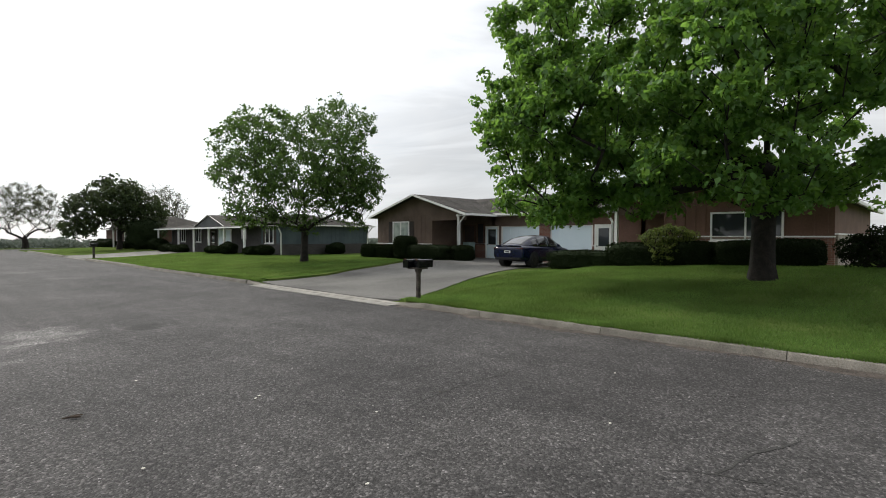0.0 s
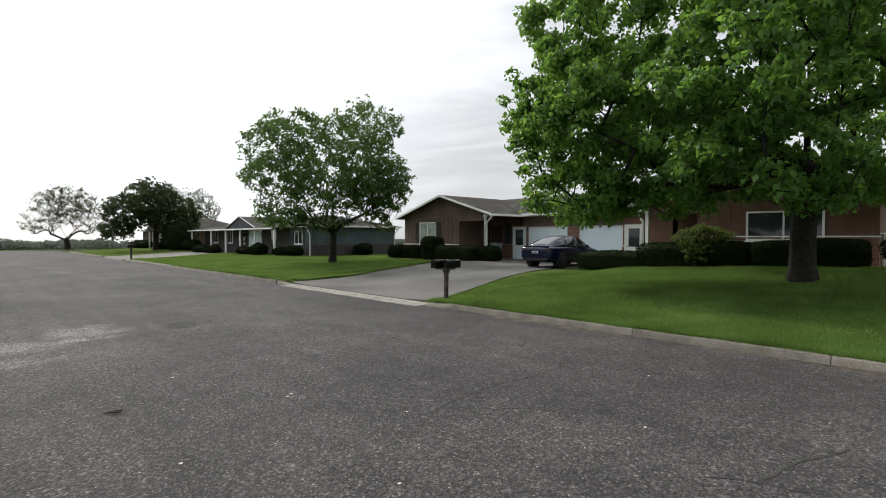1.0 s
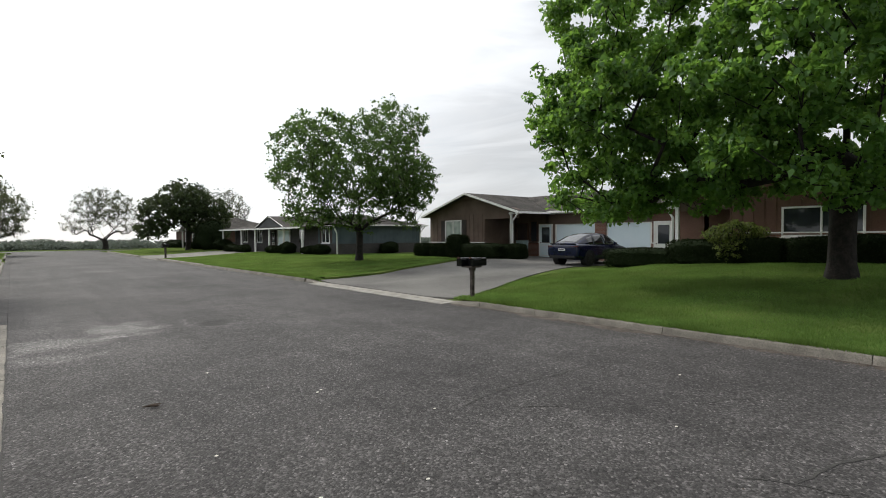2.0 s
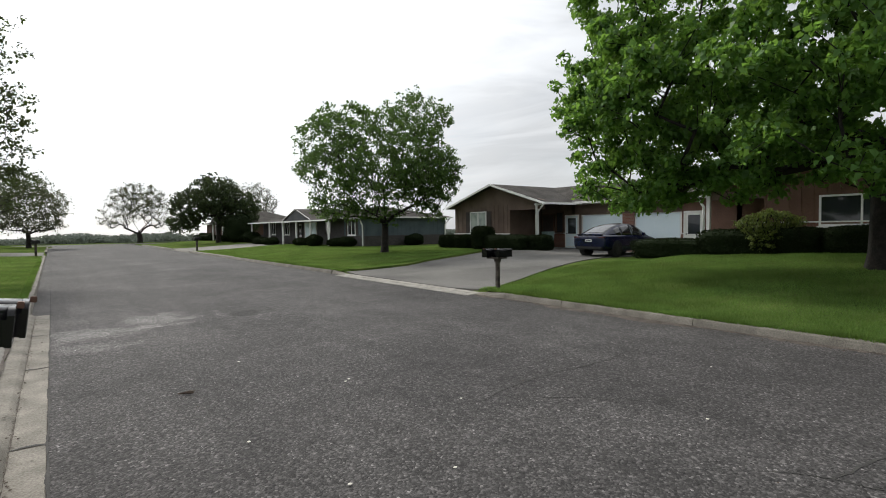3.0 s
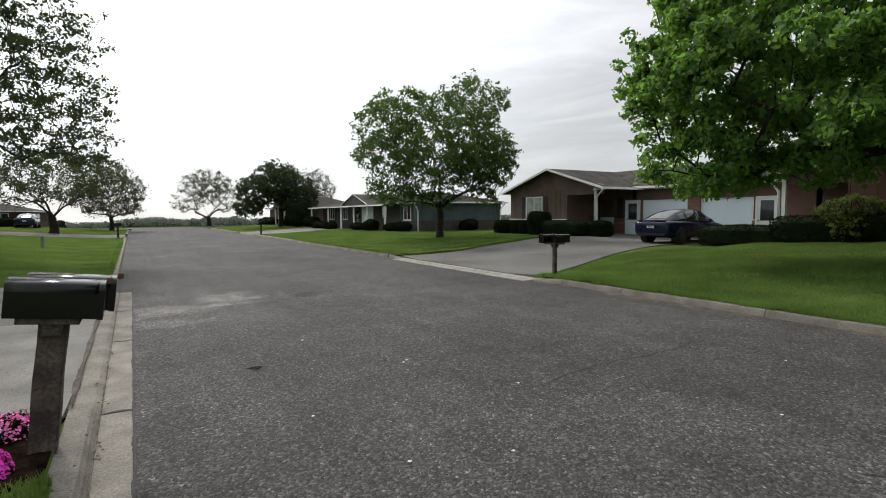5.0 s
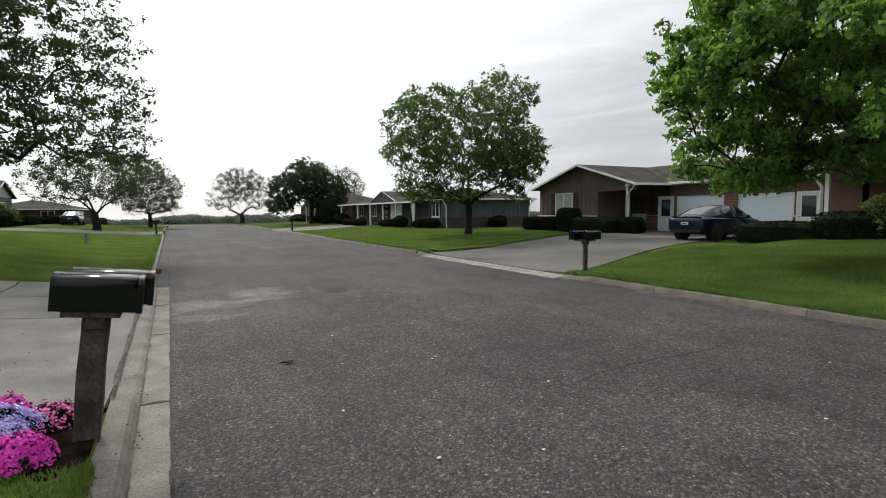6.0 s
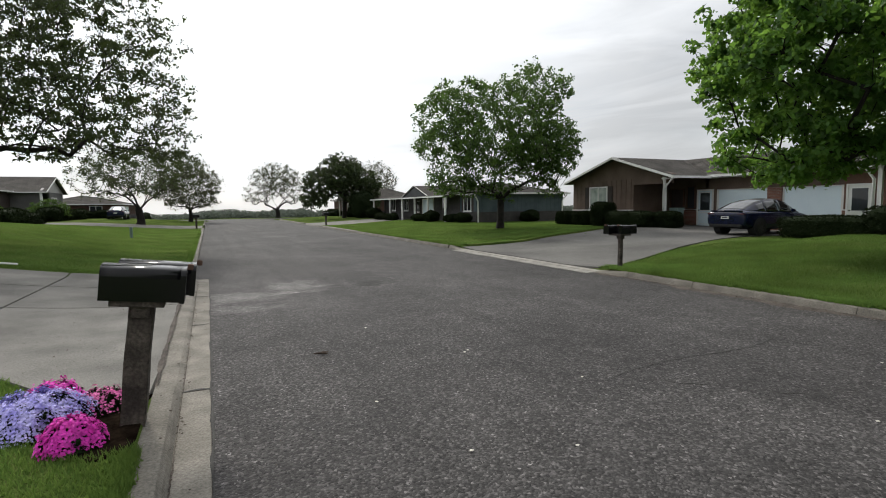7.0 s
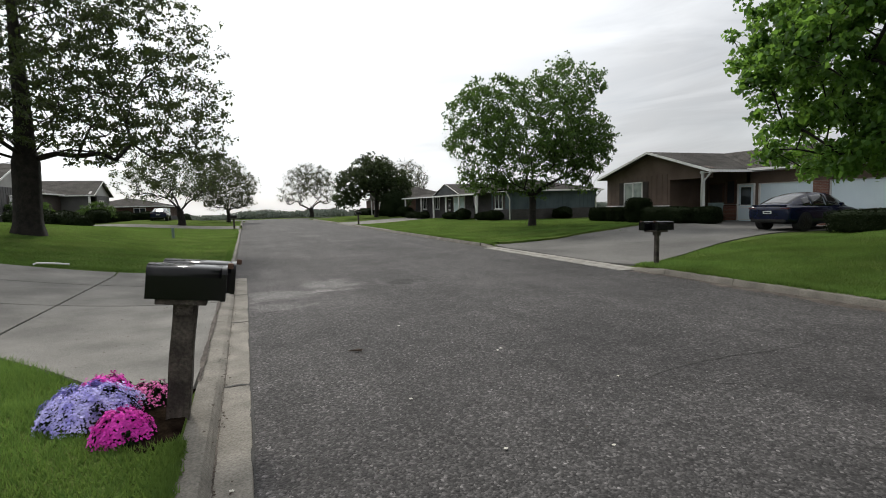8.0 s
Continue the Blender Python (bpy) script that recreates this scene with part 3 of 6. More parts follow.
for nm, xa, xb, lab in (("driveway", KR + 0.004, 18.5, "grey driveway of the blue-grey house"), ("driveway", -18.7, KL - 0.054, "pale driveway of the duplex across the street")):
    d = sheet(nm, list(np.linspace(xa, xb, 16)), lambda x: list(np.linspace(47.3, 55.6, 6)), lambda x, y: gz(x, y) + 0.034, "concrete", 0.2)
    tagged(d, lab, "driveway", kind="structure")


# ---- houses ----
def window(parent, axis, at, a, b, z0, z1, panes=2, shutters=0.0, s=-1, frame_col="white", pane="glass"):
    """A framed window on a wall: axis 'x' means the wall faces along x at x=at; s: its outward side."""
    def bx(u0, u1, d0, d1, w0, w1):
        lo, hi = sorted((at + s * d0, at + s * d1))
        return (lo, hi, u0, u1, w0, w1) if axis == "x" else (u0, u1, lo, hi, w0, w1)
    f = 0.07
    w = part("window", boxes(bx(a + f, b - f, 0.01, 0.015, z0 + f, z1 - f)), "dark", parent)
    fr = [bx(a, b, 0.0, 0.07, z0, z0 + f), bx(a, b, 0.0, 0.07, z1 - f, z1), bx(a, a + f, 0.0, 0.069, z0 + f, z1 - f), bx(b - f, b, 0.0, 0.069, z0 + f, z1 - f)]
    for k in range(1, panes):
        c = a + (b - a) * k / panes
        fr.append(bx(c - 0.03, c + 0.03, 0.0, 0.065, z0 + f, z1 - f))
    part("frame", boxes(*fr), frame_col, w)
    part("sill", boxes(bx(a - 0.06, b + 0.06, 0.0, 0.12, z0 - 0.06, z0 - 0.002), bevel=0.008), frame_col, w)
    for k in range(panes):
        u0, u1 = a + (b - a) * k / panes + 0.04, a + (b - a) * (k + 1) / panes - 0.04
        part("pane", boxes(bx(u0, u1, 0.03, 0.036, z0 + f, z1 - f)), pane, w)
    if shutters:
        for u0, u1 in ((a - shutters - 0.03, a - 0.03), (b + 0.03, b + shutters + 0.03)):
            sh = [bx(u0, u1, 0.0, 0.03, z0, z1)] + [bx(u0 + 0.04, u1 - 0.04, 0.03, 0.042, z0 + 0.06 + k * 0.09, z0 + 0.12 + k * 0.09) for k in range(int((z1 - z0 - 0.15) / 0.09))]
            part("shutter", boxes(*sh), "dark", parent)
    return w


def battens(bm, axis, at, a, b, z0, z1, s=-1, step=0.4):
    u = a + step / 2
    while u < b:
        lo, hi = sorted((at, at + s * 0.022))
        box(bm, *((lo, hi, u - 0.025, u + 0.025, z0, z1) if axis == "x" else (u - 0.025, u + 0.025, lo, hi, z0, z1)))
        u += step
    return bm


def door(parent, at, a, b, z0, h=2.05, s=-1, col="white", light=True, frame_col="white"):
    """A panelled door in a frame on a wall facing along x."""
    def bx(u0, u1, d0, d1, w0, w1):
        lo, hi = sorted((at + s * d0, at + s * d1))
        return (lo, hi, u0, u1, w0, w1)
    f = 0.08
    d = part("door", boxes(bx(a + f, b - f, 0.0, 0.03, z0, z0 + h - f)), col, parent, "pale door with a dark upper light")
    part("frame", boxes(bx(a, a + f, 0.0, 0.06, z0, z0 + h), bx(b - f, b, 0.0, 0.06, z0, z0 + h), bx(a + f, b - f, 0.0, 0.06, z0 + h - f, z0 + h)), frame_col, d)
    if light:
        part("pane", boxes(bx(a + f + 0.14, b - f - 0.14, 0.03, 0.038, z0 + 0.95, z0 + h - f - 0.12)), "glass", d)
        m = [bx(a + f + 0.10, b - f - 0.10, 0.03, 0.042, z0 + 0.91, z0 + 0.95), bx(a + f + 0.10, b - f - 0.10, 0.03, 0.042, z0 + h - f - 0.12, z0 + h - f - 0.08)]
        m += [bx(a + f + 0.10, b - f - 0.10, 0.03, 0.042, z0 + 0.15, z0 + 0.19), bx(a + f + 0.10, b - f - 0.10, 0.03, 0.042, z0 + 0.78, z0 + 0.82)]
        each("moulding", m, "white", d)
    k = bmesh.new()
    bmesh.ops.create_uvsphere(k, u_segments=8, v_segments=6, radius=0.035)
    kn = part("knob", k, "rim", d)
    kn.location = (at + s * 0.06, b - f - 0.07, z0 + 0.95)
    return d


def garage_door(parent, at, a, b, z0, h=2.13, s=-1, col="gdoor"):
    """A sectional door: four long panels with joints, white frame."""
    def bx(u0, u1, d0, d1, w0, w1):
        lo, hi = sorted((at + s * d0, at + s * d1))
        return (lo, hi, u0, u1, w0, w1)
    f = 0.09
    g = part("garage_door", boxes(bx(a + f, b - f, 0.0, 0.012, z0, z0 + h - f)), col, parent, "pale sectional garage door")
    hh = (h - f) / 4
    for k in range(4):
        p = [bx(a + f, b - f, 0.012, 0.03, z0 + k * hh + 0.006, z0 + (k + 1) * hh - 0.006)]
        n = 4
        wd = (b - a - 2 * f) / n
        p += [bx(a + f + i * wd + 0.08, a + f + (i + 1) * wd - 0.08, 0.03, 0.036, z0 + k * hh + 0.09, z0 + (k + 1) * hh - 0.09) for i in range(n)]
        part("panel", boxes(*p), col, g)
    part("frame", boxes(bx(a, a + f, 0.0, 0.07, z0, z0 + h), bx(b - f, b, 0.0, 0.07, z0, z0 + h), bx(a + f, b - f, 0.0, 0.07, z0 + h - f, z0 + h)), "white", g)
    return g


def roof_slab(parent, corners, thick=0.10, material="shingle", name="roof", rows=True, label=""):
    """A roof plane: corners eave-left, eave-right, ridge-right, ridge-left; shingle courses as thin steps."""
    c = [Vector(v) for v in corners]
    nrm = (c[1] - c[0]).cross(c[3] - c[0]).normalized()
    if nrm.z < 0:
        nrm = -nrm
    bm = bmesh.new()
    low = [bm.verts.new(v - nrm * thick) for v in c]
    n = max(1, int(((c[3] - c[0]).length + (c[2] - c[1]).length) / 2 / 0.28)) if rows else 1
    lefts, rights = [], []
    for k in range(n + 1):
        a, b = c[0].lerp(c[3], k / n), c[1].lerp(c[2], k / n)
        for h in ((0.0, 0.012) if k < n else (0.0,)):
            lefts.append(bm.verts.new(a + nrm * h))
            rights.append(bm.verts.new(b + nrm * h))
    for k in range(len(lefts) - 1):
        bm.faces.new((lefts[k], rights[k], rights[k + 1], lefts[k + 1]))
    bm.faces.new(low[::-1])
    bm.faces.new((lefts[0], low[0], low[1], rights[0]))
    bm.faces.new((rights[-1], low[2], low[3], lefts[-1]))
    bm.faces.new([*lefts, low[3], low[0]])
    bm.faces.new([low[1], low[2], *rights[::-1]])
    bmesh.ops.recalc_face_normals(bm, faces=bm.faces)
    return part(name, bm, material, parent, label)


def beam(a, b, w, h):
    """A board from a to b, w wide across, h high (its top edge runs from a to b)."""
    a, b = Vector(a), Vector(b)
    d = (b - a).normalized()
    sd = d.cross(Vector((0, 0, 1)))
    sd = sd.normalized() * w / 2
    up = Vector((0, 0, 1)) * h
    vs = [p + o for p in (a, b) for o in (sd, -sd, -sd - up, sd - up)]
    return solid([(0, 1, 2, 3), (7, 6, 5, 4), (0, 4, 5, 1), (1, 5, 6, 2), (2, 6, 7, 3), (3, 7, 4, 0)], vs)


def gable_wing(parent, x0, x1, y0, y1, z0, ze, zr, over, wall, brick, brick_h, front_s=-1, roof="shingle", trim="white", openings=(), side_from=(None, None), gable=None):
    """A wing whose gable looks along x: walls of thickness, brick below, battened boards above, roof with fascias.
    openings: stretches (a, b) of the front left open as a porch."""
    th, yc = 0.22, (y0 + y1) / 2
    xf = x0 if front_s < 0 else x1
    runs, cur = [], y0
    for a, b in sorted(openings):
        if a - cur > 0.05:
            runs.append((cur, a))
        cur = b
    if y1 - cur > 0.05:
        runs.append((cur, y1))
    fx = sorted((xf, xf - front_s * th))
    for a, b in runs:
        part("wall", boxes((*fx, a, b, z0 + brick_h, ze - 0.15)), wall, parent)
        part("siding", battens(bmesh.new(), "x", xf, a, b, z0 + brick_h + 0.06, ze - 0.15, front_s), wall, parent)
        bo = 0.06 * front_s
        part("brick_base", boxes((*sorted((xf + bo, xf - front_s * th)), a, b, z0 - 0.5, z0 + brick_h)), brick, parent)
        part("ledge", boxes((*sorted((xf + bo - 0.03 * -front_s, xf)), a - 0.03, b + 0.03, z0 + brick_h + 0.002, z0 + brick_h + 0.055)), trim if trim == "white" else brick, parent)
    part("gable", extrude_profile([(y0 - over * 0.2, ze - 0.15), (y1 + over * 0.2, ze - 0.15), (y1 + over * 0.2, ze), (yc, zr - 0.12), (y0 - over * 0.2, ze)], "x", *fx), gable or wall, parent)
    xb = x1 if front_s < 0 else x0
    for (ya, yb), start in zip(((y0, y0 + th), (y1 - th, y1)), side_from):
        xa, xc = sorted((xf - front_s * th if start is None else start, xb))
        part("wall", boxes((xa, xc, ya, yb, z0 - 0.5, ze - 0.004)), wall, parent)
    part("wall", boxes((*sorted((xb, xb + front_s * th)), y0 + th, y1 - th, z0 - 0.5, ze - 0.004)), wall, parent)
    sl = (zr - ze) / (yc - y0)
    zo = ze - sl * over
    xo, xe = xf + front_s * over, xb - front_s * 0.3
    roof_slab(parent, [(xo, y0 - over, zo), (xe, y0 - over, zo), (xe, yc, zr), (xo, yc, zr)], material=roof)
    roof_slab(parent, [(xe, y1 + over, zo), (xo, y1 + over, zo), (xo, yc, zr), (xe, yc, zr)], material=roof)
    for ya in (y0 - over, y1 + over):
        part("fascia", beam((xo + front_s * 0.015, ya, zo + 0.01), (xo + front_s * 0.015, yc, zr + 0.01), 0.03, 0.13), trim, parent)
        sg = -1 if ya < yc else 1
        part("gutter", beam((xo, ya + sg * 0.05, zo + 0.0), (xe, ya + sg * 0.05, zo + 0.0), 0.10, 0.12), trim, parent)
    part("soffit", boxes((*sorted((xo, xf)), y0 - over + 0.02, y0 + 0.3, zo - 0.13, zo - 0.11)), trim, parent)
    return zo


def downspout(parent, x, y, z_top, z_low, out=(0, 0), kick=None):
    """A bent rainwater pipe down a wall or post."""
    pts = [(x + out[0], y + out[1], z_top), (x + out[0] * 0.9, y + out[1] * 0.9, z_top - 0.1), (x, y, z_top - 0.62), (x, y, z_low + 0.12)]
    if kick:
        pts += [(x + kick[0] * 0.2, y + kick[1] * 0.2, z_low + 0.06), (x + kick[0], y + kick[1], z_low + 0.03)]
    part("downspout", tubes("downspout", [(pts, [0.055] * len(pts))], 8), "white", parent)


def each(name, specs, material, parent, bevel=0.0):
    for s in specs:
        part(name, boxes(s, bevel=bevel), material, parent)


Z0 = 0.42
duplex = thing("house", (0, 0, 0), "low brown duplex house with brick base, white trim and two garages", "house")
# unit with the porch, unit by the big maple
gable_wing(duplex, 22.0, 27.3, 19.75, 27.75, Z0, 3.34, 4.54, 0.42, "siding", "brick", 0.95, openings=((19.75, 22.4),), side_from=(24.9, None))
gable_wing(duplex, 22.0, 35.5, 2.45, 10.5, Z0 + 0.15, 3.36, 4.62, 0.42, "red_siding", "brick", 1.28, openings=((8.3, 10.5),), side_from=(None, 24.9))
# garage middle with its roof along the street
each("wall", [(24.9, 25.12, 19.28, 20.1, Z0 - 0.3, 3.3), (24.9, 25.12, 20.1, 27.6, Z0 - 0.3, 3.3)], "siding", duplex)
each("wall", [(24.9, 25.12, 10.5, 13.1, Z0 - 0.3, 3.3), (24.9, 25.12, 2.7, 10.5, Z0 - 0.3, 3.3)], "red_siding", duplex)
part("wall", boxes((24.9, 25.12, 13.1, 19.28, 2.5, 3.3)), "siding", duplex)
part("pier", boxes((24.84, 25.12, 15.75, 16.45, Z0 - 0.3, 2.5)), "brick", duplex)
for a, b in ((20.45, 21.9), (9.3, 10.28), (10.5, 11.9), (13.0, 13.12)):
    part("brick_base", boxes((24.84, 24.9, a, b, Z0 - 0.2, Z0 + 0.95)), "brick", duplex)
    part("ledge", boxes((24.81, 24.9, a, b, Z0 + 0.952, Z0 + 1.0)), "white", duplex)
garage_door(duplex, 25.0, 16.42, 19.28, Z0)
garage_door(duplex, 25.0, 13.12, 15.78, Z0)
door(duplex, 24.88, 19.42, 20.45, Z0, 2.1, col="gdoor")
door(duplex, 24.88, 11.95, 12.98, Z0, 2.1, col="white")
roof_slab(duplex, [(24.45, 19.4, 3.26), (24.45, 10.0, 3.26), (27.35, 10.0, 4.50), (27.35, 23.9, 4.50)])
roof_slab(duplex, [(33.8, 10.0, 2.9), (33.8, 28.1, 2.9), (27.36, 28.1, 4.50), (27.36, 10.0, 4.50)])
part("gutter", beam((24.42, 20.5, 3.29), (24.42, 10.1, 3.29), 0.10, 0.13), "white", duplex)
part("soffit", boxes((24.5, 24.9, 10.5, 19.7, 3.12, 3.14)), "white", duplex)
part("wall", boxes((33.3, 33.5, 10.5, 27.75, Z0 - 0.5, 2.95)), "siding", duplex)
part("wall", boxes((27.3, 33.3, 27.53, 27.75, Z0 - 0.5, 2.95)), "siding", duplex)
# porch fronts
part("porch_floor", boxes((22.0, 24.84, 20.32, 22.4, Z0 - 0.4, Z0 + 0.10)), "concrete", duplex)
part("porch_floor", boxes((22.0, 24.84, 8.3, 10.28, Z0 - 0.4, Z0 + 0.10)), "concrete", duplex)
part("lintel", boxes((22.0, 22.2, 19.75, 22.4, 2.85, 3.21)), "siding", duplex)
part("lintel", boxes((22.0, 22.2, 8.3, 10.35, 2.85, 3.21)), "siding", duplex)
part("wall", boxes((22.22, 24.88, 22.4, 22.6, Z0 - 0.3, 3.21)), "siding", duplex)
part("wall", boxes((22.22, 24.88, 8.1, 8.3, Z0 - 0.3, 3.21)), "siding", duplex)
for y, zb in ((20.17, Z0), (10.43, Z0)):
    part("porch_post", boxes((21.93, 22.07, y - 0.07, y + 0.07, zb - 0.1, 3.2), (21.90, 22.10, y - 0.10, y + 0.10, 3.05, 3.2), (21.90, 22.10, y - 0.10, y + 0.10, zb - 0.1, zb + 0.18)), "white", duplex)
downspout(duplex, 21.86, 20.12, 3.16, Z0, out=(-0.22, -0.78))
downspout(duplex, 21.96, 10.62, 3.2, Z0, out=(-0.3, 0.25))
door(duplex, 24.88, 21.3, 22.3, Z0 + 0.1, 2.1, col="dark", light=False, frame_col="brown")
window(duplex, "x", 24.88, 20.55, 21.15, Z0 + 0.98, 2.75, 1, frame_col="brown")
window(duplex, "x", 22.0, 24.5, 26.1, 1.42, 2.85, 2, 0.42, pane="curtain")
window(duplex, "x", 22.0, 3.95, 6.45, 1.72, 2.85, 2, 0.0)
window(duplex, "x", 24.88, 8.5, 9.2, 1.75, 2.75, 1)
# end wall lower brick
part("brick_base", boxes((22.3, 35.4, 2.38, 2.45, Z0 - 0.2, 1.95)), "palebrick", duplex)
part("ledge", boxes((22.0, 35.4, 2.34, 2.45, 1.952, 2.0)), "white", duplex)

# blue-grey house further along
ZC = 0.35
blue = thing("house", (0, 0, 0), "low blue-grey house with hipped roof, porch gable and white posts", "house")


def hip_roof(parent, x0, x1, y0, y1, ze, zr, over, material):
    xa, xb, ya, yb = x0 - over, x1 + over, y0 - over, y1 + over
    h = (xb - xa) / 2
    xm = (xa + xb) / 2
    r0, r1 = (xm, ya + h * 0.9, zr), (xm, yb - h * 0.9, zr)
    roof_slab(parent, [(xa, yb, ze), (xa, ya, ze), r0, r1], material=material)
    roof_slab(parent, [(xb, ya, ze), (xb, yb, ze), r1, r0], material=material)
    roof_slab(parent, [(xa, ya, ze), (xb, ya, ze), (r0[0] + 0.01, r0[1], r0[2]), r0], material=material)
    roof_slab(parent, [(xb, yb, ze), (xa, yb, ze), r1, (r1[0] + 0.01, r1[1], r1[2])], material=material)
    for a, b in (((xa, ya), (xa, yb)), ((xa, ya), (xb, ya)), ((xb, ya), (xb, yb)), ((xa, yb), (xb, yb))):
        part("fascia", beam((*a, ze + 0.02), (*b, ze + 0.02), 0.06, 0.11), "white", parent)


def low_house(parent, x0, x1, y0, y1, z0, ze, wall, brick, s):
    """Walls of a simple block: brick below, battened boards above on street side and on the near end."""
    xf = x0 if s < 0 else x1
    each("wall", [(x0, x1, y0, y0 + 0.2, z0 + 0.95, ze), (x0, x1, y1 - 0.2, y1, z0 - 0.5, ze)], wall, parent)
    each("wall", [(x0, x0 + 0.2, y0 + 0.2, y1 - 0.2, z0 + 0.95, ze), (x1 - 0.2, x1, y0 + 0.2, y1 - 0.2, z0 + 0.95, ze)], wall, parent)
    part("siding", battens(battens(bmesh.new(), "y", y0, x0, x1, z0 + 1.0, ze, -1), "x", xf, y0, y1, z0 + 1.0, ze, s), wall, parent)
    part("brick_base", boxes((x0 - 0.05, x1 + 0.05, y0 - 0.05, y0 + 0.2, z0 - 0.5, z0 + 0.95)), brick, parent)
    each("brick_base", [(x0 - 0.05, x0 + 0.2, y0 + 0.2, y1, z0 - 0.5, z0 + 0.95), (x1 - 0.2, x1 + 0.05, y0 + 0.2, y1, z0 - 0.5, z0 + 0.95)], brick, parent)
    part("ledge", boxes((x0 - 0.07, x1 + 0.07, y0 - 0.07, y0 - 0.052, z0 + 0.93, z0 + 0.97)), wall, parent)


low_house(blue, 18.6, 26.4, 34.6, 58.0, ZC, 2.72, "blue", "greybrick", -1)
hip_roof(blue, 18.6, 26.4, 34.6, 58.0, 2.74, 3.7, 0.45, "shingle")
# porch: a low roof over the front and a small gable
part("porch_roof", extrude_profile([(17.0, 2.50), (18.7, 2.74), (18.7, 2.84), (17.0, 2.62)], "y", 37.8, 58.4), "shingle", blue)
part("fascia", boxes((16.96, 17.0, 37.8, 58.4, 2.50, 2.61)), "white", blue)
part("gable", extrude_profile([(42.6, 2.66), (48.6, 2.66), (45.6, 3.62)], "x", 17.5, 20.5), "slate", blue)
for ya in (42.3, 48.9):
    part("fascia", beam((17.45, ya, 2.72), (17.45, 45.6, 3.74), 0.05, 0.10), "white", blue)
roof_slab(blue, [(17.42, 42.3, 2.66), (21.8, 42.3, 2.66), (21.8, 45.6, 3.72), (17.42, 45.6, 3.72)], 0.06)
roof_slab(blue, [(21.8, 48.9, 2.66), (17.42, 48.9, 2.66), (17.42, 45.6, 3.72), (21.8, 45.6, 3.72)], 0.06)
for y in (38.0, 41.6, 44.8, 48.2, 52.0, 57.8):
    part("porch_post", boxes((17.15, 17.28, y - 0.07, y + 0.07, ZC - 0.3, 2.5)), "white", blue)
# dark brick skin over the siding stands in for shade under the porch
part("wall", boxes((18.575, 18.599, 38.0, 57.8, ZC + 0.951, 2.70)), "greybrick", blue)
garage_door(blue, 18.55, 43.3, 46.0, ZC)
# dark frame and door colours carry the porch shade too
window(blue, "x", 18.6, 40.4, 41.6, 1.3, 2.5, 1, frame_col="dark")
door(blue, 18.55, 46.6, 47.6, ZC, 2.1, col="dark", frame_col="dark")
window(blue, "x", 18.6, 36.0, 37.3, 1.32, 2.6, 2, 0.35)
window(blue, "x", 18.6, 50.0, 51.3, 1.3, 2.6, 2)
window(blue, "x", 18.6, 54.0, 55.2, 1.3, 2.6, 2)
downspout(blue, 18.5, 34.75, 2.7, ZC, out=(-0.3, 0), kick=(0.7, -0.9))
downspout(blue, 26.3, 34.5, 2.7, ZC, out=(0.3, -0.3), kick=(0.3, -0.5))

# far brown house behind the dark tree
ZD = 0.3
far_r = thing("house", (0, 0, 0), "far brown house with a white garage door, half hidden by trees", "house")
low_house(far_r, 18.0, 26.0, 64.0, 82.0, ZD, 2.75, "brown", "greybrick", -1)
hip_roof(far_r, 18.0, 26.0, 64.0, 82.0, 2.77, 4.3, 0.45, "shingle")
garage_door(far_r, 17.95, 64.8, 67.6, ZD)
garage_door(far_r, 17.95, 68.2, 71.0, ZD)
door(far_r, 17.95, 72.0, 73.0, ZD)
window(far_r, "x", 18.0, 75.0, 76.6, 1.3, 2.6, 2)
for y in (71.4, 74.0):
    part("porch_post", boxes((16.9, 17.05, y - 0.08, y + 0.08, ZD - 0.3, 2.6)), "white", far_r)
part("porch_roof", extrude_profile([(70.9, 2.6), (74.5, 2.6), (72.7, 3.4)], "x", 16.6, 21.0), "shingle", far_r)


# ---- houses across the street ----
ZL = 0.95
left_house = thing("house", (0, 0, 0), "low duplex house, grey shingle roof and pale gables", "house")
gable_wing(left_house, -27.0, -16.0, 66.0, 74.0, ZL - 0.15, 3.9, 5.5, 0.4, "taupe", "greybrick", 0.95, front_s=1, openings=((66.0, 68.4),), gable="tan")
gable_wing(left_house, -27.0, -16.0, 42.0, 50.0, ZL - 0.15, 3.9, 5.5, 0.4, "taupe", "greybrick", 0.95, front_s=1, openings=((47.6, 50.0),), gable="tan")
# recessed wall coloured dark to give the shade below the eave
part("wall", boxes((-19.0, -18.8, 50.0, 66.0, ZL - 0.6, 3.75)), "dark", left_house)
roof_slab(left_house, [(-18.4, 49.6, 3.78), (-18.4, 66.4, 3.78), (-23.0, 66.4, 5.4), (-23.0, 49.6, 5.4)])
roof_slab(left_house, [(-27.4, 66.4, 3.78), (-27.4, 49.6, 3.78), (-23.0, 49.6, 5.4), (-23.0, 66.4, 5.4)])
part("gutter", beam((-18.35, 49.6, 3.82), (-18.35, 66.4, 3.82), 0.1, 0.13), "white", left_house)
garage_door(left_house, -18.75, 52.0, 54.8, ZL - 0.2, s=1)
garage_door(left_house, -18.75, 55.4, 58.2, ZL - 0.2, s=1)
for y in (50.3, 65.7):
    part("porch_post", boxes((-16.2, -16.0, y - 0.09, y + 0.09, ZL - 0.6, 3.75)), "white", left_house)
window(left_house, "x", -16.0, 69.0, 71.0, 1.8, 3.2, 2, 0.35, s=1)
window(left_house, "x", -16.0, 45.0, 47.0, 1.8, 3.2, 2, 0.35, s=1)

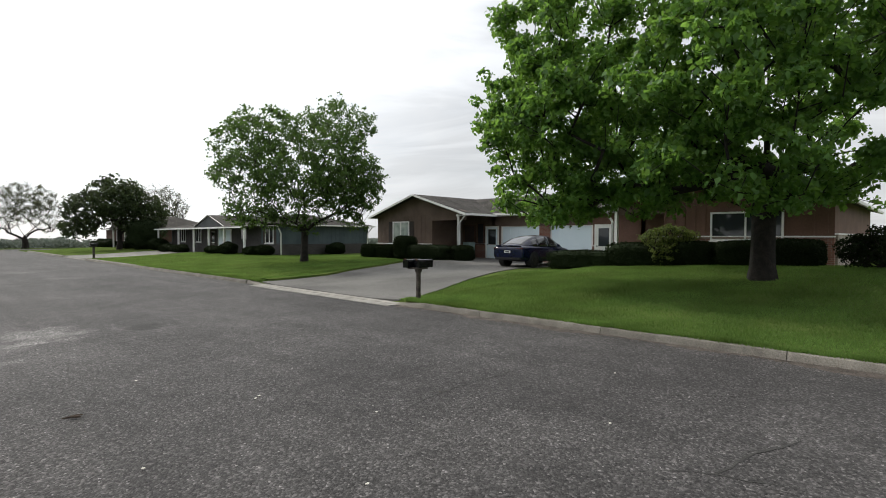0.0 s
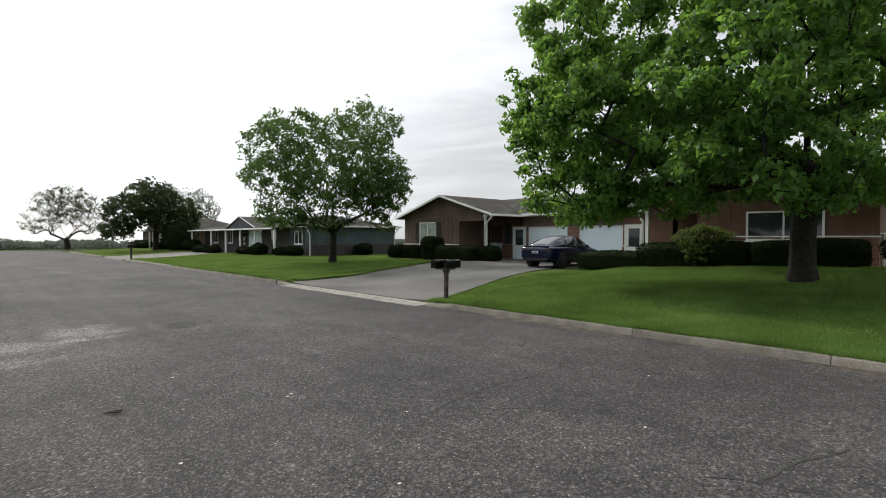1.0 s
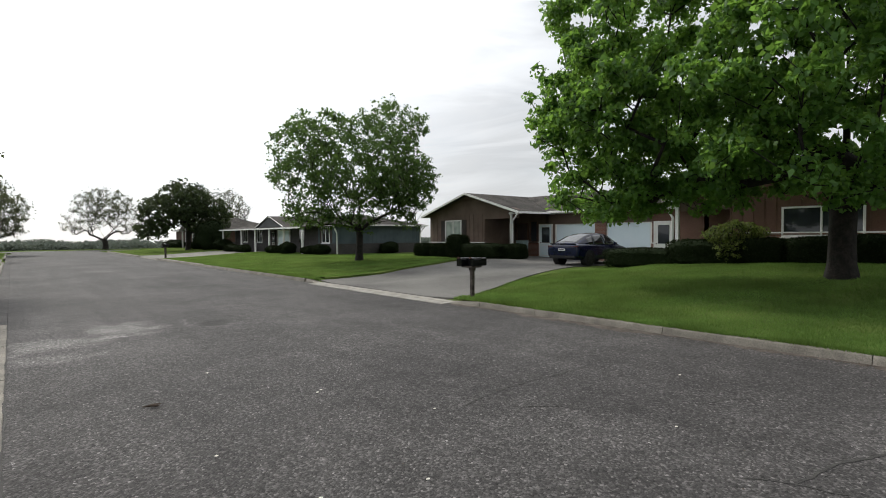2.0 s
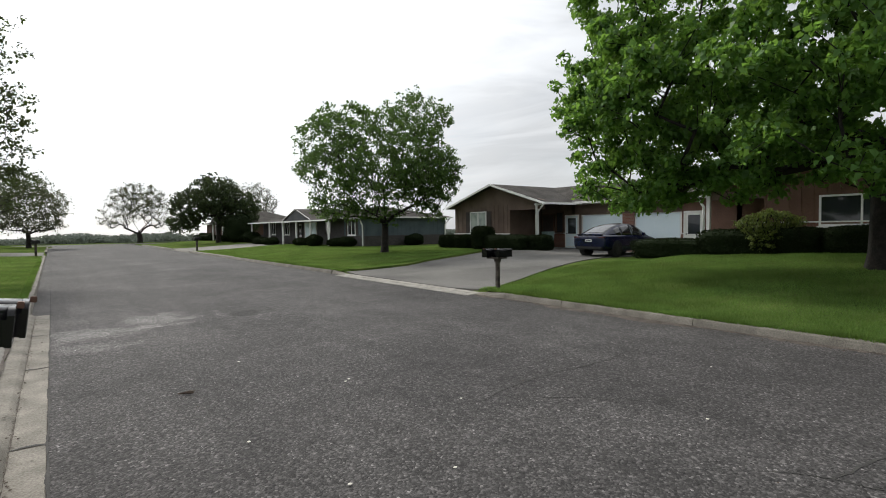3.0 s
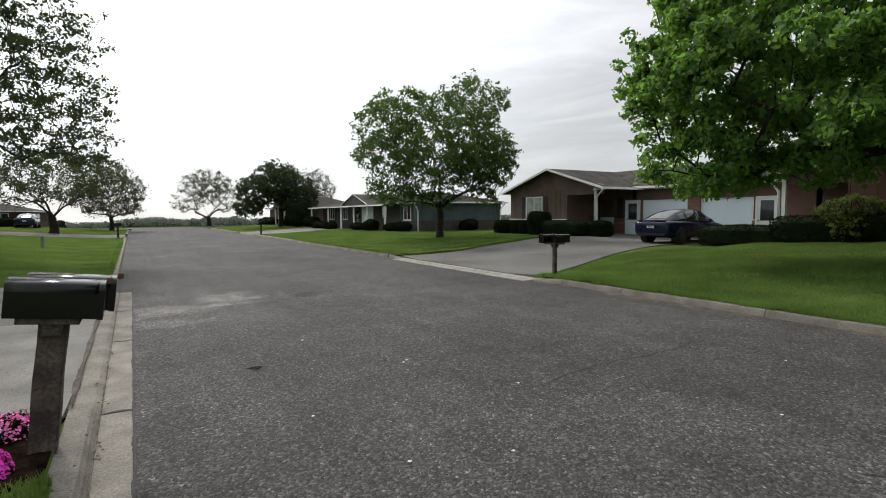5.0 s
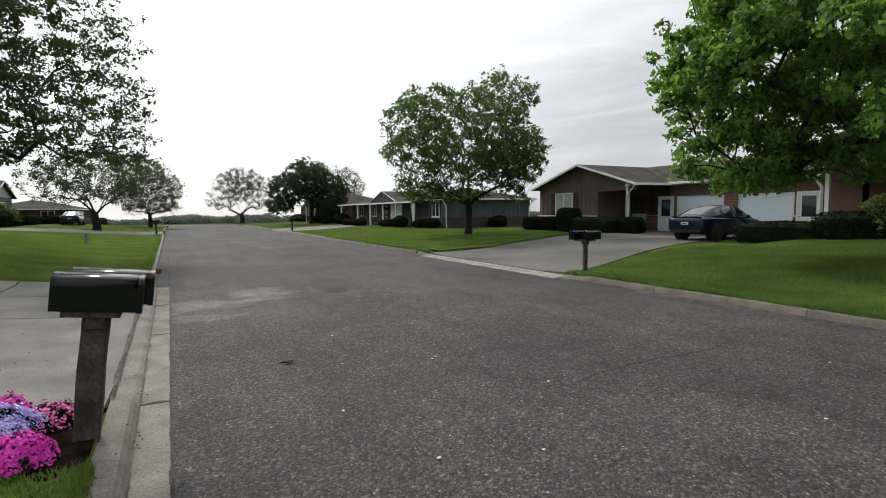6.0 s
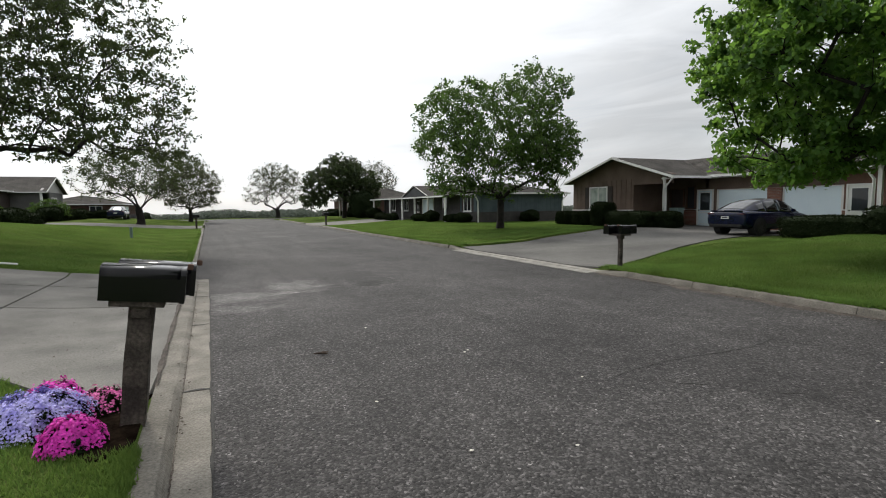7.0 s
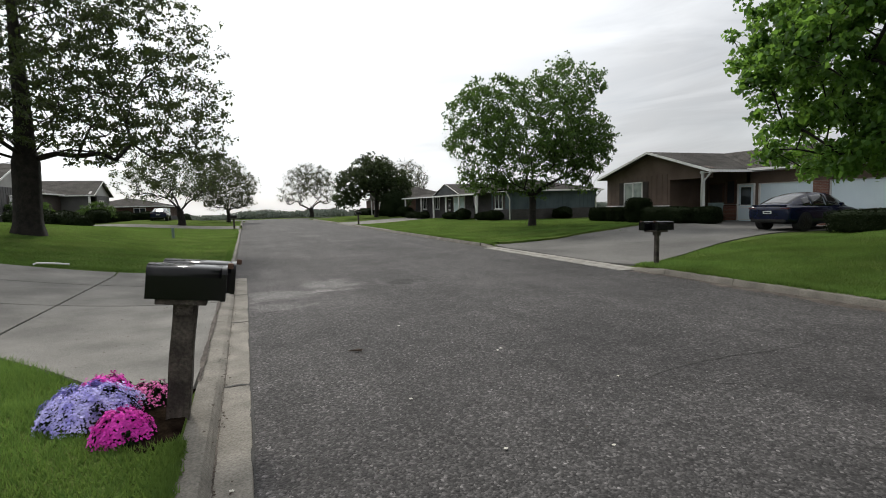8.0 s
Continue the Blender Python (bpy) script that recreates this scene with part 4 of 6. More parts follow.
far_l = thing("house", (0, 0, 0), "far dark house with pale garage doors", "house")
low_house(far_l, -20.0, -10.8, 77.0, 96.0, 0.1, 2.5, "brown", "greybrick", 1)
hip_roof(far_l, -20.0, -10.8, 77.0, 96.0, 2.52, 3.7, 0.45, "shingle")
garage_door(far_l, -10.75, 78.5, 81.3, 0.1, s=1)
garage_door(far_l, -10.75, 82.0, 84.8, 0.1, s=1)
window(far_l, "y", 77.0, -18.0, -16.2, 1.2, 2.3, 2)
window(far_l, "y", 77.0, -14.0, -12.6, 1.2, 2.3, 2)


# ---- trees ----
def grow(rng, base, trunk_h, r0, tips, lean=(0, 0), top=None, fine=0.55, leader=0.0, rise=0.0, pull=1.0, thin=0.006, limb=1.0):
    """A skeleton from the trunk to all tips, in their order: each joins the nearest node that lies lower and further in. Returns tube paths."""
    base = np.array(base, float)
    top = trunk_h if top is None else top
    n = max(4, int(top / 0.45))
    store = np.zeros((n + 1 + 14 * len(tips) + 400, 3))
    parent = []
    for i in range(n + 1):
        t = i / n
        store[i] = base + np.array((lean[0] * t + 0.06 * math.sin(5 * t), lean[1] * t + 0.05 * math.sin(4 * t + 1), top * t))
        parent.append(i - 1)
    spine, count = n, n + 1
    low = base[2] + trunk_h * 0.8
    for p in tips:
        arr = store[:count]
        d = arr - p
        cost = np.sqrt((d * d).sum(1)) + 1.3 * np.maximum(0, d[:, 2] + 0.1 + rise * np.hypot(d[:, 0], d[:, 1])) + 50.0 * (arr[:, 2] < low)
        cost[: spine + 1] *= pull
        j = int(np.argmin(cost))
        a = store[j].copy()
        dist = np.linalg.norm(p - a)
        m = min(14, max(1, int(dist / 0.55)))
        prev = j
        bend = rng.normal(0, 0.06 * dist, 3) + np.array((0, 0, 0.10 * dist))
        for q in range(1, m + 1):
            t = q / m
            store[count] = a + (p - a) * t + bend * math.sin(math.pi * t) + rng.normal(0, 0.02, 3) * (q < m)
            parent.append(prev)
            prev = count
            count += 1
    nodes = store[:count]
    load = np.zeros(count)
    kids = [[] for _ in range(count)]
    for i in range(count - 1, -1, -1):
        load[i] = max(load[i], 1)
        if parent[i] >= 0:
            load[parent[i]] += load[i]
            kids[parent[i]].append(i)
    rad = thin + (r0 - thin) * (load / load[0]) ** fine
    rad[spine + 1:] *= limb
    for i in range(spine + 1):   # the leader keeps its thickness, the root flares
        rad[i] = max(rad[i], leader * r0 * (1 - 0.88 * i / spine))
        rad[i] *= 1 + 0.45 * math.exp(-np.linalg.norm(nodes[i] - base) / 0.28)
    paths = []
    stack = [(0, None)]
    while stack:
        i, frm = stack.pop()
        pts, rs = ([nodes[frm]], [min(rad[frm], rad[i] * 1.15)]) if frm is not None else ([], [])
        while True:
            pts.append(nodes[i])
            rs.append(rad[i])
            ch = sorted(kids[i], key=lambda c: (c > spine, -load[c]))
            for c in ch[1:]:
                stack.append((c, i))
            if not ch:
                break
            i = ch[0]
        if len(pts) > 1:
            paths.append((pts, rs))
    return paths


def crown_boughs(rng, lobes, spacing, hollow):
    """Bough ends over the lobes (centre, radii, density): no two nearer than the spacing, so that the crown parts into clumps with gaps."""
    vol = np.array([r[0] * r[1] * r[2] * k for _, r, k in lobes])
    n = 5000
    pick = rng.choice(len(lobes), n, p=vol / vol.sum())
    d = unit(rng.normal(size=(n, 3)))
    t = (hollow ** 3 + (1 - hollow ** 3) * rng.random((n, 1))) ** (1 / 3)
    p = np.array([l[0] for l in lobes])[pick] + d * t * np.array([l[1] for l in lobes])[pick]
    need = spacing * np.array([l[2] for l in lobes])[pick] ** (-1 / 3) * rng.uniform(0.75, 1.3, n)
    kept = np.zeros((n, 3))
    m = 0
    for q, s in zip(p, need):
        if m == 0 or ((kept[:m] - q) ** 2).sum(1).min() > s * s:
            kept[m] = q
            m += 1
    return kept[:m]


def tree(name, label, base, trunk_h, r0, lobes, spacing, bough, twigs, per, spread, size, leaf, seed, hollow=0.4, sides=6, lean=(0, 0), top=None, droop=0.3, flat=0.7, floor=None, fine=0.55, category="tree", tuft=0.8, leader=0.0, sag=0.35, rise=0.25, pull=1.0, thin=0.006, limb=1.0, layered=0.8):
    """bough: radius of a clump; twigs: per clump; per, spread, size: the leaves of a twig; sag: how far a clump's rim hangs."""
    rng = np.random.default_rng(seed)
    t = thing(name, base, label, category)
    lob = [(np.array(l[0], float), np.array(l[1], float), l[2] if len(l) > 2 else 1.0) for l in lobes]
    ends = crown_boughs(rng, lob, spacing, hollow)
    if floor is not None:
        ends = ends[ends[:, 2] > floor + 0.15]
    ends = ends[np.argsort(np.linalg.norm(ends - np.array((0, 0, trunk_h)), axis=1))]
    k = rng.poisson(twigs, len(ends)) + 1
    own = np.repeat(np.arange(len(ends)), k)
    rad = (bough * rng.uniform(0.6, 1.35, len(ends)))[own]
    q, u = rng.uniform(0, 2 * math.pi, len(own)), np.sqrt(rng.random(len(own)))
    tips = ends[own] + np.stack([rad * u * np.cos(q), rad * u * np.sin(q), rad * flat * rng.normal(0, 0.5, len(own)) - sag * rad * u * u], 1)
    if floor is not None:
        tips = tips[tips[:, 2] > floor]
    paths = grow(rng, (0, 0, -0.1), trunk_h, r0, np.concatenate([ends, tips]), lean, top, fine, leader, rise, pull, thin, limb)
    part("trunk", tubes("trunk", paths, sides), "bark", t)
    c = np.repeat(tips, rng.poisson(per, len(tips)), axis=0)
    d = unit(rng.normal(size=(len(c), 3)) + np.array((0, 0, 0.35)))
    off = d * spread * (0.25 + 0.9 * rng.random((len(c), 1)) ** 0.7) * np.array((1, 1, layered))
    part("crown", polys("crown", leaves(rng, c + off, size, droop, up=d * tuft + np.array((0, 0, 0.3))), 4), leaf, t)
    return t


def across(base, r, d, z):
    """A crown point: r metres to the right and d metres behind the trunk, as seen from the middle of the street's start."""
    v = Vector((base[0] + 0.4, base[1], 0)).normalized()
    return (v.y * r + v.x * d, -v.x * r + v.y * d, z)


def lobes_of(base, rows):
    return [(across(base, r, d, z), (h, h, v), k) for r, d, z, h, v, k in rows]


B1 = (16.0, 3.32, float(gz(16.0, 3.32)))
tree("maple_tree", "big spreading maple in fresh bright green leaf on the lawn", B1, 2.1, 0.30,
     lobes_of(B1, [(-5.15, -2.0, 4.9, 2.2, 2.2, 1.5), (-4.6, -1.5, 7.5, 2.5, 2.2, 1.0), (-5.0, -2.0, 2.6, 2.0, 0.9, 1.6), (-3.0, -2.5, 6.0, 1.9, 2.2, 0.35), (-2.9, -2.0, 3.5, 1.9, 1.3, 1.4),
                   (-1.0, -4.0, 4.9, 1.9, 1.4, 1.3), (0.3, -3.5, 6.1, 1.8, 1.3, 1.1), (-0.7, -3.2, 2.8, 1.8, 0.7, 1.4), (2.7, -1.0, 6.5, 2.0, 1.6, 1.2), (1.5, -1.5, 2.9, 1.8, 0.6, 1.0), (0.6, 0.8, 3.1, 2.4, 0.6, 0.8),
                   (4.6, 0.0, 6.0, 2.6, 1.9, 0.7), (0.8, -1.5, 5.2, 1.7, 1.5, 1.0), (1.0, 3.2, 6.6, 3.2, 2.3, 0.25), (-3.0, 3.0, 4.8, 2.8, 2.0, 0.6), (-0.6, -1.0, 9.3, 3.4, 1.8, 0.5)]),
     1.12, 0.60, 11, 36, 0.25, 0.15, "leaf1", 11, pull=0.8, top=5.6, floor=1.2, droop=0.7, hollow=0.45, fine=0.62, tuft=1.0, leader=0.55, sag=0.5)
B2 = (15.34, 26.2, float(gz(15.34, 26.2)))
tree("maple_tree", "open-crowned maple with small dark green leaves beside the driveway", B2, 1.9, 0.20,
     lobes_of(B2, [(-0.5, 0.0, 5.7, 4.6, 2.9, 0.65), (2.0, 0.0, 7.6, 2.1, 1.9, 1.0), (2.3, -0.6, 4.6, 2.2, 1.8, 1.8), (-2.9, 0.0, 6.8, 2.0, 1.7, 1.0), (-2.4, 0.0, 3.0, 2.1, 0.9, 1.2), (3.0, 0.0, 3.1, 1.3, 0.9, 1.0), (-0.1, -0.5, 2.6, 1.6, 0.6, 1.0)]),
     0.9, 0.5, 9, 12, 0.22, 0.15, "leaf2", 24, top=5.0, floor=1.35, hollow=0.05, fine=0.62, flat=0.8, sag=0.4, pull=0.8, rise=0.55, limb=0.8)
B3 = (15.2, 64.0, float(gz(15.2, 64.0)))
tree("maple_tree", "dense dark purple-green maple, round crowned", B3, 1.9, 0.26,
     lobes_of(B3, [(-0.2, 0.0, 5.2, 3.0, 2.6, 1.3), (-3.0, 0.0, 4.1, 2.0, 2.1, 1.2), (2.7, 0.0, 3.9, 2.0, 2.0, 1.2), (-3.4, 0.0, 2.5, 2.0, 1.1, 1.0), (2.4, 0.0, 2.6, 2.2, 1.0, 1.0)]),
     0.95, 0.55, 8, 10, 0.30, 0.24, "leaf3", 31, top=5.0, floor=1.1, hollow=0.3, flat=0.8)
B4 = (10.8, 95.0, float(gz(10.8, 95.0)))
tree("tree", "wide tree just coming into bud, branches bare", B4, 1.3, 0.36,
     lobes_of(B4, [(0.0, 0.0, 6.4, 4.4, 2.9, 1.0), (-3.2, 0.0, 4.0, 2.6, 2.0, 0.8), (3.2, 0.0, 4.2, 2.4, 2.0, 0.8)]), 1.05, 0.6, 10, 4.0, 0.30, 0.16, "bud", 41, rise=0.8, thin=0.014, limb=0.65, top=1.9, floor=1.4, hollow=0.1, fine=0.62, sag=-0.6, flat=0.5, sides=4)
tree("tree", "tall tree just coming into bud behind the house", (29.0, 96.0, float(gz(29.0, 96.0))), 2.5, 0.30,
     [((0, 0, 6.2), (4.6, 4.6, 4.2))], 1.2, 0.6, 9, 2.2, 0.4, 0.22, "bud", 51, rise=0.8, thin=0.014, top=4, floor=2, hollow=0.1, fine=0.62, sag=-0.6, flat=0.5, sides=4)
BL = (-7.9, 23.0, float(gz(-7.9, 23.0)))
tree("maple_tree", "large thick-trunked tree in small spring leaf on the lawn", BL, 2.9, 0.44,
     lobes_of(BL, [(2.0, 0.0, 6.6, 3.4, 2.5, 1.0), (5.3, 0.0, 5.3, 2.0, 1.4, 1.4), (5.4, 0.0, 7.3, 1.6, 1.3, 1.2), (2.8, 0.0, 9.8, 2.9, 1.9, 1.0), (-0.4, 0.0, 9.6, 3.0, 2.4, 0.9), (3.0, -0.5, 3.5, 2.8, 0.8, 1.1),
                   (5.7, -0.8, 3.3, 1.5, 0.7, 1.5), (-3.5, 0.0, 7.0, 3.4, 3.4, 0.8), (-3.0, 0.0, 3.6, 2.6, 1.0, 0.9), (0.5, -2.5, 5.0, 2.4, 1.8, 0.8), (4.9, 0.0, 8.8, 1.6, 1.2, 1.1)]),
     1.0, 0.80, 13, 11, 0.20, 0.125, "leaf4", 61, rise=0.4, pull=0.55, limb=0.5, layered=0.62, top=11.0, floor=1.9, hollow=0.1, fine=0.62, flat=0.36, leader=1.0, sag=0.2, lean=(0.25, 0.0))
BM = (-6.3, 56.0, float(gz(-6.3, 56.0)))
tree("maple_tree", "spreading lawn tree in thin olive-green leaf", BM, 0.9, 0.34,
     lobes_of(BM, [(0.0, 0.0, 4.8, 4.6, 2.5, 0.8), (2.6, 0.0, 5.2, 2.8, 2.2, 0.9), (-2.8, 0.0, 4.4, 2.8, 2.0, 0.7)]), 1.05, 0.65, 7, 8, 0.3, 0.17, "leaf4", 71, rise=0.6, limb=0.6, top=1.4, floor=1.6, fine=0.64, sag=-0.1)
BN = (-2.5, 72.0, float(gz(-2.5, 72.0)))
tree("tree", "roundish street tree in thin brownish leaf", BN, 1.4, 0.24,
     [((0, 0, 4.7), (3.8, 3.8, 2.9)), ((0, 0, 3.0), (3.4, 3.4, 1.3))], 0.95, 0.6, 9, 5, 0.3, 0.18, "bud", 81, rise=0.7, limb=0.7, top=2.6, floor=1.4, hollow=0.3, fine=0.6, sag=-0.1)

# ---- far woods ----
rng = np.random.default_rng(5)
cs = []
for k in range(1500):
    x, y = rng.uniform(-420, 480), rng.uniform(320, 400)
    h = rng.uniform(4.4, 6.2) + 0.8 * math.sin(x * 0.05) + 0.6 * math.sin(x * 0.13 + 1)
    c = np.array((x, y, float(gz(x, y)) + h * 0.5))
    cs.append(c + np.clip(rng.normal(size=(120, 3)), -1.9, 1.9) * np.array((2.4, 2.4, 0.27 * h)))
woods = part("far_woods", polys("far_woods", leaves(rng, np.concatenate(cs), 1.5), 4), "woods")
tagged(woods, "line of bare and budding trees beyond the fields, haze in their leaf colour", "woods", kind="stuff")


# ---- hedges and shrubs ----
def hedge(name, label, centre, half, seed, leaf="hedge", count=5200, size=0.07, roundness=0.25, cat="hedge", group=""):
    """A clipped shrub: a dark inner body and a skin of small leaves."""
    rng = np.random.default_rng(seed)
    t = thing(name, centre, label, cat, group)
    hx, hy, hz = half
    d = unit(rng.normal(size=(count, 3)))
    e = 2.0 + 6.0 * (1 - roundness) ** 2
    m = (np.abs(d) ** e).sum(1) ** (-1 / e)
    p = d * m[:, None] * np.array(half) * (0.93 + 0.09 * rng.random((count, 1)))
    lump = lambda u: 1 + roundness * (0.13 * np.sin(3.1 * u[..., :1] + seed) * np.cos(2.7 * u[..., 1:2] - seed) + 0.09 * np.sin(5.3 * u[..., 2:3] + 4.1 * u[..., :1] + 2 * seed) + 0.06 * np.sin(9 * u[..., 1:2] + seed)) + 0.02 * np.sin(7 * u[..., :1] + 5 * u[..., 1:2])
    p = p * lump(d)
    p[:, 2] += hz
    p = p[p[:, 2] > 0.02]
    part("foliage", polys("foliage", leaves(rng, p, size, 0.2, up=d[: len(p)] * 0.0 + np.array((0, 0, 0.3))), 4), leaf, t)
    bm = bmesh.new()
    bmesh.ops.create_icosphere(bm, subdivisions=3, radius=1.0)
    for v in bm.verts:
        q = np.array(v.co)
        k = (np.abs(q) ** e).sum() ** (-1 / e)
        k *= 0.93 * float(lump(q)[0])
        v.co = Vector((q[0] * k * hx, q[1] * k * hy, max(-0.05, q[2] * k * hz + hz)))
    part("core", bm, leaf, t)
    return t


def at_ground(x, y):
    return (x, y, float(gz(x, y)) - 0.03)


HEDGE = "clipped dark evergreen hedge in front of the house wall"
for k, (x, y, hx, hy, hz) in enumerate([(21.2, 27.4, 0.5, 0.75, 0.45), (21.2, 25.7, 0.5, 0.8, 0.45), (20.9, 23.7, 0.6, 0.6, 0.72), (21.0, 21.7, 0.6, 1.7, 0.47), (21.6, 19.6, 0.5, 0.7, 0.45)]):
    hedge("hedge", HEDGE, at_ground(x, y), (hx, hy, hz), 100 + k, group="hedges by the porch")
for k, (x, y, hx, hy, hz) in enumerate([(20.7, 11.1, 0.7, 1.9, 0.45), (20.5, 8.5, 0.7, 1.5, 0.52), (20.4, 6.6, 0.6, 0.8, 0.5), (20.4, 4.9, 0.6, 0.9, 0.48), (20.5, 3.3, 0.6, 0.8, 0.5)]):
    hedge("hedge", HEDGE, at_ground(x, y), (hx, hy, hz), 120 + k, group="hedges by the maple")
S1 = at_ground(20.2, 7.5)
tree("shrub", "loose yellow-green evergreen shrub before the brown wall", S1, 0.25, 0.06, lobes_of(S1, [(0, 0, 0.7, 0.6, 0.55, 1), (-0.5, 0, 1.15, 0.5, 0.3, 1), (0.55, 0, 1.2, 0.5, 0.25, 1), (0.1, 0, 1.45, 0.5, 0.2, 1)]), 0.25, 0.2, 4, 14, 0.10, 0.07, "yew", 140, top=0.7, floor=0.15, category="shrub", flat=0.5)
S2 = at_ground(19.0, 0.95)
tree("shrub", "dark loose bush beside the pale brick end wall", S2, 0.15, 0.06, lobes_of(S2, [(0, 0, 0.55, 0.8, 0.5, 1), (-0.6, 0, 0.6, 0.5, 0.35, 1), (0.6, 0, 0.7, 0.6, 0.45, 1), (0.1, 0, 0.95, 0.5, 0.3, 1)]), 0.25, 0.2, 4, 16, 0.11, 0.075, "hedge", 141, top=0.5, floor=0.05, category="shrub", flat=0.7)
hedge("shrub", "round clipped bush by the blue-grey end wall", at_ground(22.6, 33.8), (0.8, 0.8, 0.45), 142, "hedge", 3000, 0.09, 0.9, "shrub")
for k, (x, y, hx, hy, hz) in enumerate([(17.6, 35.6, 0.6, 0.7, 0.5), (17.5, 37.4, 0.6, 0.9, 0.42), (16.8, 40.0, 0.6, 0.9, 0.6), (16.8, 42.6, 0.6, 1.2, 0.42), (16.8, 50.5, 0.7, 1.2, 0.5), (16.8, 54.0, 0.7, 1.5, 0.5), (17.0, 57.5, 0.9, 1.0, 0.8)]):
    hedge("shrub", "dark rounded shrub below the porch", at_ground(x, y), (hx, hy, hz * 0.78), 150 + k, "hedge", 2600, 0.10, 0.8, "shrub", "shrubs by the blue-grey house")
for k, (x, y, hx, hy, hz) in enumerate([(16.5, 60.5, 1.6, 1.2, 1.6), (16.8, 66.0, 0.8, 1.2, 0.5), (16.8, 77.0, 0.8, 3.0, 0.55), (16.8, 81.0, 0.8, 2.0, 0.55)]):
    hedge("shrub", "dark overgrown shrub by the far house", at_ground(x, y), (hx, hy, hz), 170 + k, "hedge", 2600, 0.14, 0.7, "shrub", "shrubs by the far house")
for k, (x, y, hx, hy, hz) in enumerate([(-13.4, 40.5, 0.8, 2.6, 0.6), (-13.2, 45.6, 0.8, 2.6, 0.62), (-13.4, 50.5, 0.8, 2.0, 0.5), (-14.2, 60.5, 0.9, 1.6, 0.7), (-14.2, 64.5, 0.9, 2.0, 0.6), (-13.8, 69.0, 0.9, 2.0, 0.6), (-16.0, 75.6, 3.0, 0.8, 0.5), (-12.0, 75.8, 1.4, 0.8, 0.55), (-9.4, 90.0, 0.8, 3.0, 0.7)]):
    hedge("hedge", "dark clipped hedge below the wall across the lawn", at_ground(x, y), (hx, hy, hz), 190 + k, "hedge", 2600, 0.13, 0.5, "hedge", "hedges across the street")
for k, (x, y) in enumerate(((-15.0, 44.5), (-14.6, 61.5))):
    S = at_ground(x, y)
    tree("shrub", "olive-green loose shrub before the duplex across the lawn", S, 0.3, 0.08, lobes_of(S, [(0, 0, 1.0, 1.0, 0.8, 1), (-0.8, 0, 1.3, 0.7, 0.5, 1), (0.9, 0, 1.2, 0.7, 0.6, 1), (0.1, 0, 1.9, 0.7, 0.35, 1)]), 0.4, 0.3, 4, 10, 0.18, 0.14, "leaf2", 203 + k, top=1.0, floor=0.2, category="shrub", flat=0.6, tuft=1.0)


# ---- mailboxes ----
def mailbox(parent, x0, x1, yc, z, w, h, name="mailbox", door_at=1):
    """A domed sheet-metal box along x with a door plate, latch tab and flag."""
    r = w / 2
    cs = lambda v: math.copysign(abs(v) ** 0.55, v)
    prof = [(-r, 0.0), (r, 0.0)] + [(r * cs(math.cos(a)), h - 0.62 * r + 0.62 * r * cs(math.sin(a))) for a in np.linspace(0.0, math.pi, 23)]
    b = part(name, extrude_profile([(yc + u, z + v) for u, v in prof], "x", x0, x1), "black", parent)
    for p in b.data.polygons:
        p.use_smooth = len(p.vertices) == 4 and p.normal.z > 0.02
    xe = x1 if door_at > 0 else x0
    k = 1.05
    part("door", extrude_profile([(yc + u * k, z - 0.006 + v * 1.03) for u, v in prof], "x", *sorted((xe - door_at * 0.03, xe + door_at * 0.008))), "black", b)
    part("latch", boxes((*sorted((xe + door_at * 0.008, xe + door_at * 0.05)), yc - 0.02, yc + 0.02, z + h - 0.02, z + h + 0.025), bevel=0.004), "brown", b)
    part("flag", boxes((x0 + 0.12, x0 + 0.30, yc + r + 0.004, yc + r + 0.010, z + h * 0.3, z + h * 0.37)), "brown", b)
    return b


def mailbox_pair(label, x, y, side, z, post_r, boxes_at, length, w, h, lean=0.0, post_h=1.0):
    t = thing("mailbox_stand", (x, y, z), label, "mailbox")
    t.matrix_basis = pose(x, y, z, 0, math.degrees(side * lean), 0)
    bm = boxes((-post_r, post_r, -post_r, post_r, -0.2, post_h), bevel=0.012)
    bmesh.ops.subdivide_edges(bm, edges=[e for e in bm.edges if abs(e.verts[0].co.z - e.verts[1].co.z) > 0.4], cuts=8)
    for v in bm.verts:
        v.co.x += 0.004 * math.sin(9 * v.co.z + 4 * v.co.y * 20)
    part("post", bm, "post", t)
    ys = [b[0] for b in boxes_at]
    top = post_h
    part("platform", boxes((-0.20, 0.16, min(ys) - w * 0.4, max(ys) + w * 0.4, top + 0.001, top + 0.045), (-0.06, 0.06, -post_r - 0.03, post_r + 0.03, top - 0.09, top - 0.001), bevel=0.004), "post", t)
    for yb, dx in boxes_at:
        mailbox(t, dx - length / 2, dx + length / 2, yb, top + 0.047, w, h, door_at=side)
    return t


